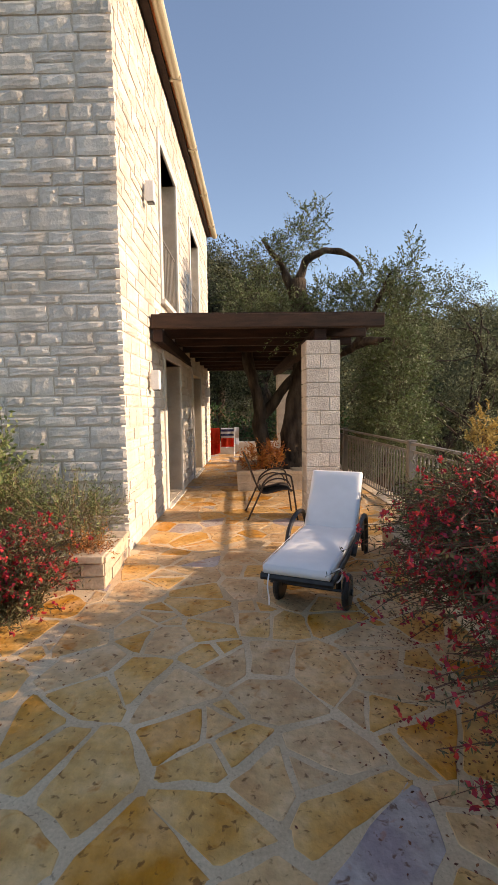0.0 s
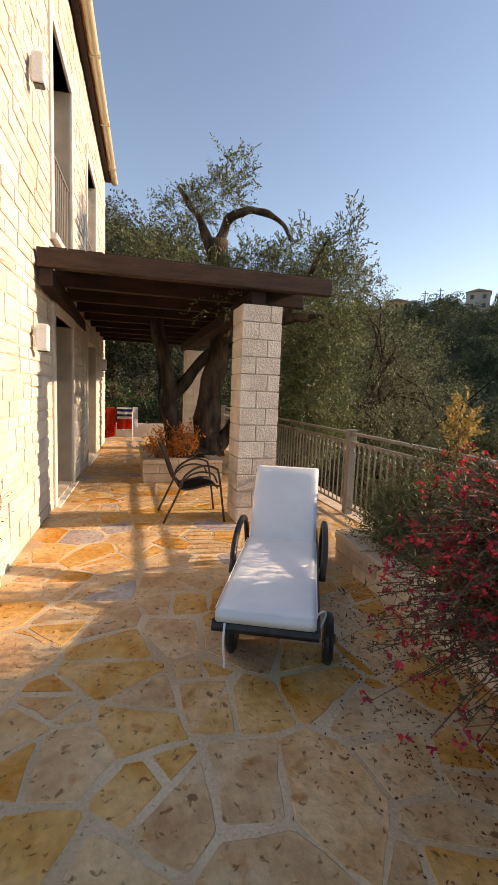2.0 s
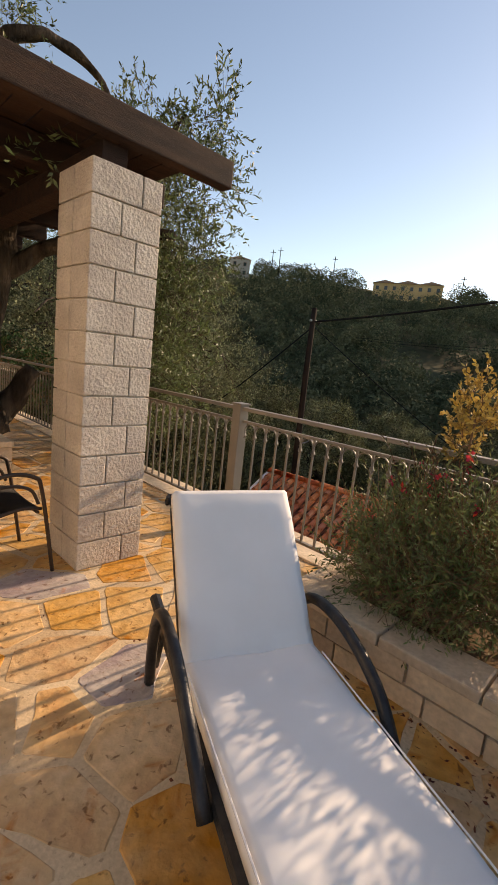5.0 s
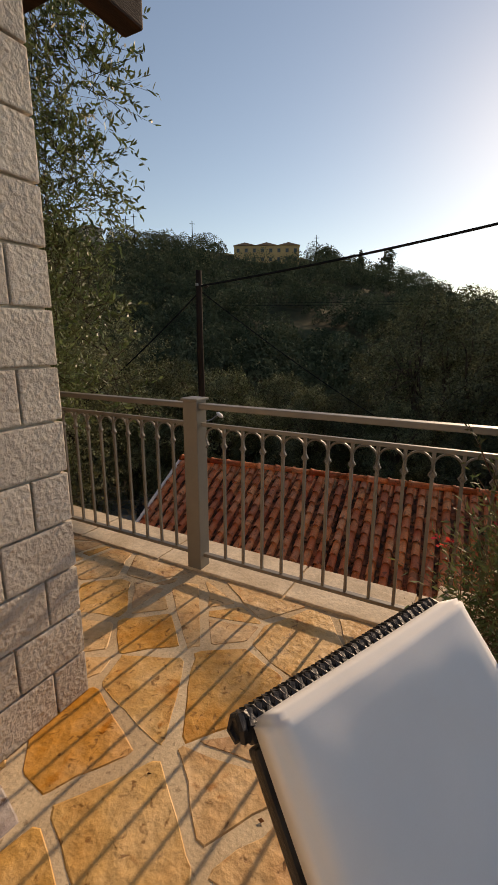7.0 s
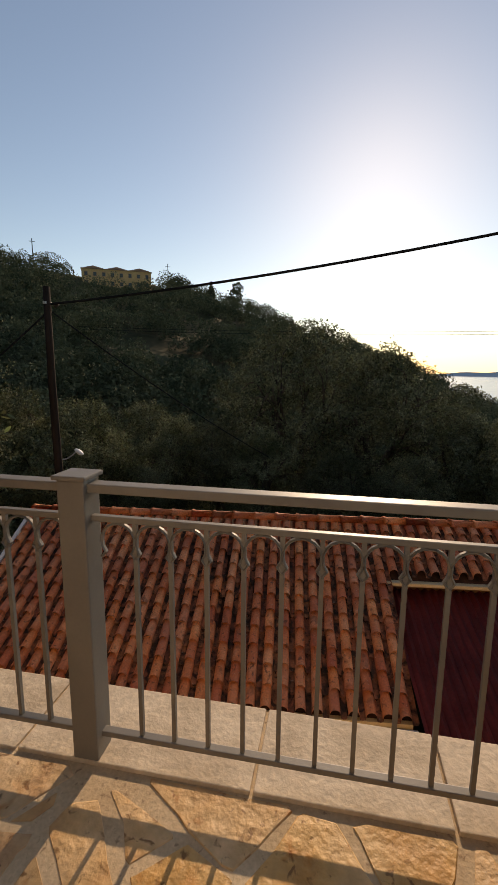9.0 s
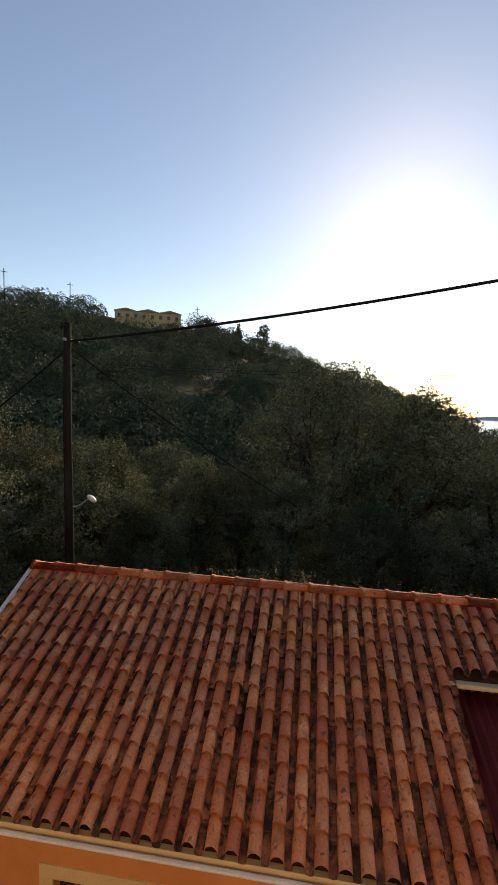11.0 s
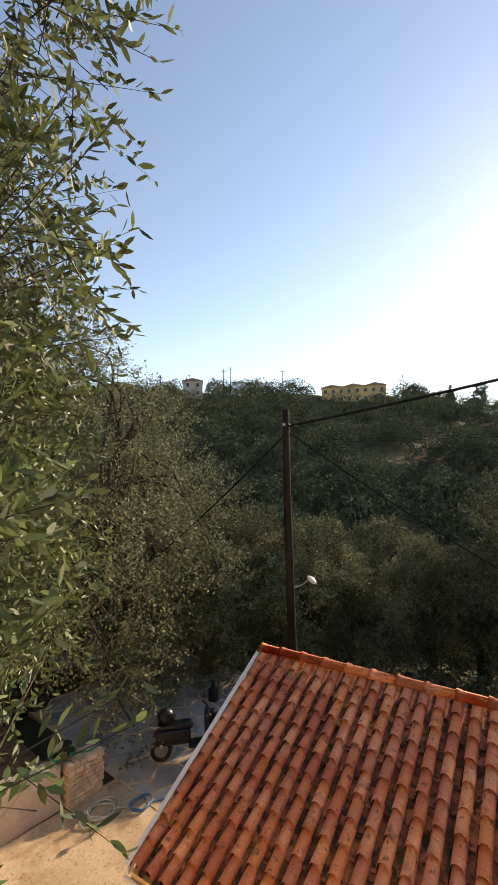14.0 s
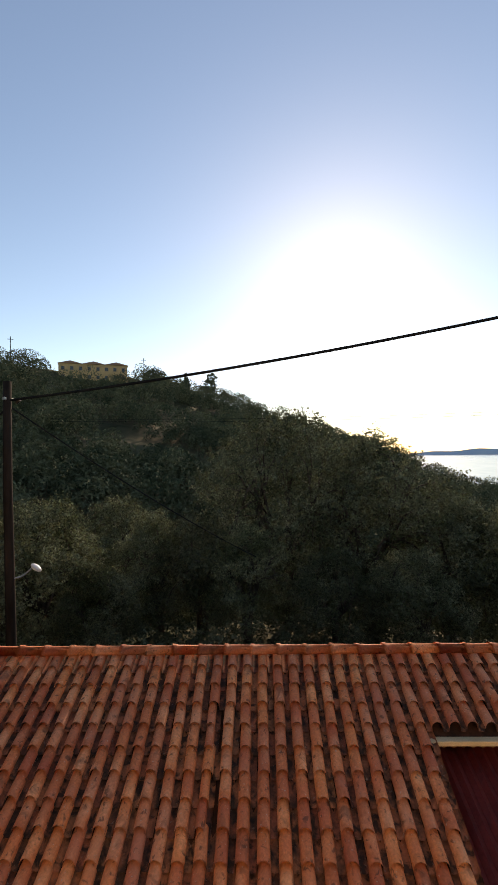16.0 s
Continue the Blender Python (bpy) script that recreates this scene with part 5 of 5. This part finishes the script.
part("insulator", tube(bmesh.new(), [(0.10, -0.12, 7.66), (0.10, -0.2, 7.72)], 0.04, 8), "black", ob)
lamp = part("lamp_arm", tube(bmesh.new(), smooth_path([(0, 0, 4.0), (0.12, -0.2, 4.05), (0.2, -0.38, 4.2)]), 0.018, 6), "steel", ob)
bm = bmesh.new()
bmesh.ops.create_uvsphere(bm, u_segments=14, v_segments=8, radius=0.10, matrix=pose(0.22, -0.45, 4.2, 30, 20, 0) @ Matrix.Diagonal((1, 1.35, 0.6, 1)))
part("lamp_head", bm, "white", lamp, "white lamp head", True)


def wire(name, a, b, sag, r, label):
    a, b = Vector(a), Vector(b)
    pts = [a.lerp(b, k / 24) - Vector((0, 0, 4 * sag * (k / 24) * (1 - k / 24))) for k in range(25)]
    tagged(part(name, tube(bmesh.new(), pts, r, 6), "rubber"), label, "cable")


top = Vector((10.58, 12.16, 2.75))
eye = Vector((2.42, 5.97, 1.57))
wire("cable", top, eye + Vector((0.900, -0.355, 0.254)) * 9.2 + Vector((-0.6, -3.2, 0.42)), 0.18, 0.028, "thick twisted black power cable slung from the pole")
wire("cable", top + Vector((0, 0, -0.15)), Vector((10.2, 18.2, -1.65)), 0.15, 0.02, "black cable running down from the pole into the trees")
wire("cable", top + Vector((0, 0, -0.1)), Vector((16.6, 7.8, -1.85)), 0.15, 0.016, "thin black cable running from the pole across the valley")
for dz in (0, 0.35):
    wire("cable", (60, 42, 6.5 + dz), (58, -30, 5.6 + dz), 0.6, 0.025, "thin overhead line across the valley")

# ---- buildings on the hill ----
def ray_spot(az, d):
    x, y = 2 + d * math.sin(radians(az)), 6 + d * math.cos(radians(az))
    return Vector((x, y, float(ground_z(np.array(x), np.array(y)))))


def hill_house(az, d, w, h, depth, wall, label, windows, gables):
    at = ray_spot(az, d)
    ob = thing("hill_house", at, label, "house", "houses on the hill", turn=-az)
    part("wall", boxed((-w / 2, 0, -4), (w / 2, depth, h)), wall, ob)
    for k in range(gables):
        gw = w / gables
        x0 = -w / 2 + k * gw
        bm = bmesh.new()
        v = [bm.verts.new(p) for p in ((x0 - 0.3, -0.4, h), (x0 + gw + 0.3, -0.4, h), (x0 + gw / 2, -0.4, h + gw * 0.13), (x0 - 0.3, depth + 0.4, h), (x0 + gw + 0.3, depth + 0.4, h), (x0 + gw / 2, depth + 0.4, h + gw * 0.13))]
        for f in ((0, 1, 2), (5, 4, 3), (0, 3, 4, 1), (1, 4, 5, 2), (2, 5, 3, 0)):
            bm.faces.new([v[i] for i in f])
        part("roof", bm, "far_roof", ob, "low brown tiled roof")
    for k in range(windows):
        x = -w / 2 + (k + 0.5) * w / windows
        for z in ([h - 2.0] if h < 4 else [h - 2.2, h - 5.0]):
            win = part("window", boxed((x - 0.55, -0.06, z), (x + 0.55, 0.0, z + 1.3)), "far_roof", ob)
            part("pane", boxed((x - 0.45, -0.09, z + 0.1), (x + 0.45, -0.06, z + 1.2)), "glass", win)


hill_house(63, 158, 22, 5.6, 9, "far_yellow", "long yellow villa with brown roofs on the hilltop", 8, 3)
hill_house(42.3, 158, 7.0, 6.5, 7, "far_grey", "small grey stone house on the hilltop", 2, 1)
hill_house(33.3, 165, 9, 6.5, 7, "far_yellow", "pale flat-fronted house high on the wooded slope", 3, 1)
hill_house(72.5, 178, 9, 3, 6, "far_grey", "low dark-roofed house on the ridge", 3, 1)
for az, d, h in ((46.3, 160, 11), (47.2, 160, 12), (54.0, 165, 10), (69, 172, 9), (38.2, 158, 9), (36.5, 158, 9)):
    ob = thing("far_pole", ray_spot(az, d), "thin distant power pole on the ridge", "utility pole", "distant poles", turn=-az)
    part("mast", tube(bmesh.new(), [(0, 0, -1), (0, 0, h)], 0.14, 6), "pole", ob)
    part("crossarm", boxed((-0.9, -0.06, h - 1.0), (0.9, 0.06, h - 0.85)), "pole", ob)
rng = np.random.default_rng(3)
for az, d, clumps, lab in ((74.3, 176, [(0, 0, 1.5 + k * 0.9, 0.9 - 0.12 * k, 0.9 - 0.12 * k, 0.9) for k in range(7)], "slender dark cypress on the ridge"), (77.3, 176, [(0, 0, 5.5, 2.6, 2.6, 2.6), (0.8, 0, 8.3, 1.8, 1.8, 1.6), (-1.3, 0, 3.4, 2.2, 2.2, 1.6)], "rounded dark tree on the ridge")):
    ob = thing("ridge_tree", ray_spot(az, d), lab, "tree", turn=-az)
    part("trunk", tube(bmesh.new(), [(0, 0, -1), (0, 0, 4)], [0.3, 0.15], 7), "bark", ob)
    lf, tw = crown(clumps, 420, 6, 0.6, 0.35, 0.5)
    quads("crown", lf, "leaf_hill", ob)

# ---- stones of the house walls ----
def unit_stone(seed):
    """A split-faced stone of unit size: a rough, nearly flat face with nibbled edges."""
    r = random.Random(seed)
    bm = bmesh.new()
    n = 5
    g = []
    for i in range(n + 1):
        row = []
        for j in range(n + 1):
            rim = i in (0, n) or j in (0, n)
            inset = r.uniform(0.0, 0.035)
            y, z = j / n - 0.5, i / n - 0.5
            y = y * (1 - 2 * inset) if j in (0, n) else y + r.uniform(-0.05, 0.05)
            z = z * (1 - 2 * inset) if i in (0, n) else z + r.uniform(-0.05, 0.05)
            row.append(bm.verts.new((r.uniform(-0.005, 0.0) if rim else r.uniform(0.003, 0.012), y, z)))
        g.append(row)
    for i in range(n):
        for j in range(n):
            bm.faces.new((g[i][j], g[i][j + 1], g[i + 1][j + 1], g[i + 1][j]))
    rim = [g[0][j] for j in range(n + 1)] + [g[i][n] for i in range(1, n + 1)] + [g[n][j] for j in range(n - 1, -1, -1)] + [g[i][0] for i in range(n - 1, 0, -1)]
    back = [bm.verts.new((-0.03, v.co.y, v.co.z)) for v in rim]
    for k in range(len(rim)):
        q = (k + 1) % len(rim)
        bm.faces.new((rim[k], back[k], back[q], rim[q]))
    me = bpy.data.meshes.new("stone")
    bm.to_mesh(me)
    bm.free()
    me.materials.append(M["stone"])
    return me


STONES = [unit_stone(k) for k in range(7)]


def courses(length, height, holes, seed):
    """Stones of a squared-rubble wall: middle, height and size of each, skipping the holes (a0, a1, z0, z1)."""
    r = random.Random(seed)
    out, z = [], 0.0
    while z < height - 0.03:
        h = min(r.choice((0.10, 0.13, 0.16, 0.19, 0.22)), height - z)
        if height - z - h < 0.06:
            h = height - z
        spans = [(0.0, length)]
        for a0, a1, z0, z1 in holes:
            if z + h / 2 > z0 and z + h / 2 < z1:
                spans = [q for s in spans for q in ((s[0], min(s[1], a0)), (max(s[0], a1), s[1])) if q[1] - q[0] > 0.04]
        for s0, s1 in spans:
            p = s0
            while p < s1 - 0.01:
                L = min(r.uniform(0.18, 0.52) if h < 0.2 else r.uniform(0.25, 0.45), s1 - p)
                if s1 - p - L < 0.12:
                    L = s1 - p
                if h > 0.17 and L > 0.2 and r.random() < 0.3:
                    c = h * r.uniform(0.4, 0.6)
                    out.append((p + L / 2, z + c / 2, L, c)), out.append((p + L / 2, z + (h + c) / 2, L, h - c))
                else:
                    out.append((p + L / 2, z + h / 2, L, h))
                p += L
        z += h
    return out


def lay(parent, frame_m, stones, near, seed, name):
    r = random.Random(seed)
    stones = sorted(stones, key=near)
    V, F = [], []
    for k, (a, z, L, h) in enumerate(stones):
        me = STONES[r.randrange(7)]
        m = frame_m @ Matrix.Translation((-r.uniform(0, 0.008), a, z)) @ Matrix.Diagonal((r.uniform(0.6, 1.1), L - 0.010, h - 0.010, 1))
        if k < 300:
            ob = new("stone", me)
            ob.parent, ob.matrix_local = parent, m
        else:
            o = len(V)
            V += [tuple(m @ v.co) for v in me.vertices]
            F += [tuple(o + i for i in p.vertices) for p in me.polygons]
    if V:
        me = bpy.data.meshes.new(name)
        me.from_pydata(V, [], F)
        me.materials.append(M["stone_joined"])
        ob = new(name, me)
        ob.parent = parent
        tagged(ob, "upper and farther limestone courses", kind="stuff")


holes = [(o[0] - 0.13, o[1] + 0.13, o[2] - 0.09, o[3] + 0.15) for o in OPEN]
lay(bpy.data.objects["wall_front"], Matrix.Identity(4), courses(HL, HH - 0.1, holes, 4), lambda s: math.hypot(s[0], s[1] - 1.5), 1, "stonework")
lay(bpy.data.objects["wall_gable"], Matrix.Rotation(radians(-90), 4, "Z"), [(a - 4.0 + 0.055, z, L, h) for a, z, L, h in courses(4.0, HH, [], 9)], lambda s: math.hypot(s[0], s[1] - 2.5), 2, "stonework")

# ---- tiles of the roof below ----
TP, TR = 0.215, 0.237


def tile_mesh(w, L, seed):
    """A tall round cover beside a sunk pan; the lower end stands proud of the next tile."""
    r = random.Random(seed)
    bm = bmesh.new()
    prof = []
    for k in range(9):
        a = math.pi * k / 8
        prof.append((0.62 * w * (1 - math.cos(a)) / 2, 0.080 * math.sin(a) ** 0.85))
    prof += [(0.65 * w, -0.030), (0.81 * w, -0.040), (0.97 * w, -0.030), (1.0 * w, 0.0)]
    rows = []
    for yy, lift, s in ((0.03, -0.018, 0.82), (-L * 0.5, 0.005, 0.94), (-L - 0.045, 0.031, 1.06)):
        rows.append([bm.verts.new(((x - 0.31 * w) * (0.94 + 0.08 * s) + 0.31 * w if i < 9 else x, yy, SLOPE * yy + z * (s if z > 0 else 1) + lift + r.uniform(-0.002, 0.002))) for i, (x, z) in enumerate(prof)])
    edge = [bm.verts.new(v.co) for v in rows[-1]]
    under = [bm.verts.new((v.co.x, v.co.y + 0.012, v.co.z - 0.012)) for v in rows[-1]]
    for a, b in [*zip(rows, rows[1:]), (edge, under)]:
        for i in range(len(prof) - 1):
            f = bm.faces.new((a[i], b[i], b[i + 1], a[i + 1]))
            # lip ends take the dark pan colour too, as painted shade under each lip
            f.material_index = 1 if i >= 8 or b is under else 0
            f.smooth = b is not under
    me = bpy.data.meshes.new("roof_tile")
    bm.to_mesh(me)
    bm.free()
    me.materials.append(M["tile"])
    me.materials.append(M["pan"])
    return me


TILES = [tile_mesh(TP, TR, k) for k in range(4)]
r = random.Random(12)
V, F, I = [], [], []
for col in range(60):
    for row in range(12):
        x = 0.02 + col * TP
        if x > 6.3 and row > 3:
            continue
        me = TILES[r.randrange(4)]
        narrow = 0.80 if col == 17 and 2 < row < 8 and row != 5 else 1.0
        place = (x + r.uniform(-0.006, 0.006), -row * TR, -SLOPE * row * TR + r.uniform(-0.004, 0.006))
        turn = (r.uniform(-0.015, 0.015), 0, r.uniform(-0.03, 0.03))
        if col < 25:
            ob = new("roof_tile", me)
            ob.parent, ob.location, ob.rotation_euler, ob.scale = roof_bed, place, turn, (narrow, 1, 1)
        else:
            m = Matrix.LocRotScale(place, Euler(turn), None)
            o = len(V)
            V += [tuple(m @ v.co) for v in me.vertices]
            F += [tuple(o + i for i in f.vertices) for f in me.polygons]
            I += [f.material_index for f in me.polygons]
me = bpy.data.meshes.new("roof_tiling")
me.from_pydata(V, [], F)
me.polygons.foreach_set("material_index", I)
me.shade_smooth()
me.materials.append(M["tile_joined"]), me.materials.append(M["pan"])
ob = new("roof_tiling", me)
ob.parent = roof_bed
tagged(ob, "farther terracotta tiles", kind="stuff")
bm = bmesh.new()
prof = [(0.11 * math.cos(math.pi * k / 8), 0.085 * math.sin(math.pi * k / 8) - 0.01) for k in range(9)]
rows = [[bm.verts.new((xx, y * s, z * s + 0.035)) for y, z in prof] for xx, s in ((-0.02, 1.20), (0.03, 1.16), (0.05, 1.03), (0.40, 0.92))]
for a, b in zip(rows, rows[1:]):
    for i in range(8):
        bm.faces.new((a[i], a[i + 1], b[i + 1], b[i]))
bmesh.ops.solidify(bm, geom=list(bm.faces), thickness=0.014)
me = bpy.data.meshes.new("ridge_tile")
bm.to_mesh(me)
me.shade_smooth()
me.materials.append(M["tile"])
for k in range(34):
    ob = new("ridge_tile", me)
    ob.parent, ob.location = roof_bed, (k * 0.385, 0, r.uniform(-0.005, 0.005))

# ---- flagstones of the terrace ----
def clip(poly, p, nrm):
    out = []
    for a, b in zip(poly, poly[1:] + poly[:1]):
        da, db = (a - p).dot(nrm), (b - p).dot(nrm)
        if da <= 0:
            out.append(a)
        if da * db < 0:
            out.append(a + (b - a) * (da / (da - db)))
    return out


def halves(poly, r, joint, skew):
    """A polygon cut in two across its length, with a joint between."""
    c = sum(poly, Vector((0, 0))) / len(poly)
    far = max(poly, key=lambda q: (q - c).length)
    d = (far - c).normalized()
    turn = r.uniform(-0.5, 0.5)
    d = Vector((d.x * math.cos(turn) - d.y * math.sin(turn), d.x * math.sin(turn) + d.y * math.cos(turn)))
    c = c + d * (far - c).length * r.uniform(-skew, skew)
    return [half for half in (clip(poly, c - side * joint * r.uniform(0.4, 1.2), side) for side in (d, -d)) if len(half) >= 3]


def crazy_paving(x0, x1, y0, y1, cell, seed, joint, broken=0.5):
    """Irregular polygons of very mixed size that tile a rectangle, each drawn in by an uneven half joint."""
    r = random.Random(seed)
    nx, ny = round((x1 - x0) / cell), round((y1 - y0) / cell)
    cx, cy = (x1 - x0) / nx, (y1 - y0) / ny
    pts = {(i, j): Vector((x0 + (i + 0.5 + 0.5 * (j % 2) - 0.25 + r.uniform(-0.5, 0.5)) * cx, y0 + (j + 0.5 + r.uniform(-0.5, 0.5)) * cy)) for i in range(-2, nx + 2) for j in range(-2, ny + 2)}
    for i in range(nx):
        for j in range(ny):
            p = pts[i, j]
            poly = [Vector(q) for q in ((x0, y0), (x1, y0), (x1, y1), (x0, y1))]
            for di in range(-2, 3):
                for dj in range(-2, 3):
                    q = pts.get((i + di, j + dj))
                    if q and (di or dj) and len(poly) >= 3:
                        d = (q - p).normalized()
                        skew = r.uniform(-0.22, 0.22)
                        d = Vector((d.x - d.y * skew * 0.5, d.y + d.x * skew * 0.5)).normalized()
                        poly = clip(poly, (p + q) / 2 - d * (joint * r.choice((0.4, 0.7, 0.9, 1.1, 1.6))), d)
            if len(poly) < 3:
                continue
            pieces = [poly]
            if r.random() < broken:
                pieces = halves(poly, r, joint, 0.45)
                if pieces and r.random() < 0.4:
                    pieces = halves(pieces[0], r, joint, 0.3) + pieces[1:]
            for piece in pieces:
                span = max((a - b).length for a in piece for b in piece)
                if span > 0.10:
                    yield piece, r


def flag(poly, r, thick, name, material, parent):
    """A stone with softened, slightly nibbled edges."""
    c = sum(poly, Vector((0, 0))) / len(poly)
    ring = []
    for a, b in zip(poly, poly[1:] + poly[:1]):
        n = max(2, int((b - a).length / 0.07))
        bow = r.uniform(-0.012, 0.012)
        for k in range(n):
            u = (k + 0.5) / n if 0 < k < n - 1 else (0.06 if k == 0 else 0.94)
            q = a.lerp(b, u)
            inward = (c - q).normalized()
            ring.append(q + inward * (r.uniform(-0.002, 0.014) + bow * math.sin(math.pi * u)))
    bm = bmesh.new()
    t = r.uniform(-0.001, 0.0015)
    low = [bm.verts.new((q.x - c.x, q.y - c.y, -0.03)) for q in ring]
    mid = [bm.verts.new((q.x - c.x, q.y - c.y, -0.003 + t)) for q in ring]
    top = [bm.verts.new(((q.x - c.x) * 0.975, (q.y - c.y) * 0.975, t + r.uniform(-0.0006, 0.0006))) for q in ring]
    for a, b in ((low, mid), (mid, top)):
        for k in range(len(ring)):
            q = (k + 1) % len(ring)
            bm.faces.new((a[k], a[q], b[q], b[k]))
    bm.faces.new(top)
    ob = part(name, bm, material, parent)
    ob.location = (c.x, c.y, thick)
    return ob


far = []
for poly, r in crazy_paving(-1.25, 2.21, -0.4, 14.7, 0.36, 21, 0.013, 0.3):
    if poly[0].y < 8.4:
        flag(poly, r, 0.0015, "flagstone", "flag", floor)
    else:
        far.append(flag(poly, r, 0.0015, "flagstone", "flag", None))
for poly, r in crazy_paving(-3.8, -1.25, 0.2, 4.1, 0.40, 22, 0.013, 0.3):
    flag(poly, r, 0.0015, "flagstone", "flag", floor)
V, F = [], []
for ob in far:
    o = len(V)
    V += [tuple(v.co + ob.location) for v in ob.data.vertices]
    F += [tuple(o + i for i in f.vertices) for f in ob.data.polygons]
    bpy.data.objects.remove(ob)
me = bpy.data.meshes.new("far_paving")
me.from_pydata(V, [], F)
me.materials.append(M["flag_joined"])
ob = new("far_paving", me)
ob.parent = floor
tagged(ob, "ochre flagstones farther along the terrace", kind="stuff")

paved = solid("paved_path", boxed((7.9, 12.2, -5.2), (13.5, 19.5, -4.875)), "mortar", "grey crazy-paved path beside the olive bank", "pavement", "structure")
for poly, r in crazy_paving(7.95, 13.4, 12.3, 19.4, 0.7, 23, 0.03):
    flag(poly, r, -4.865, "paving_stone", "paving", paved)
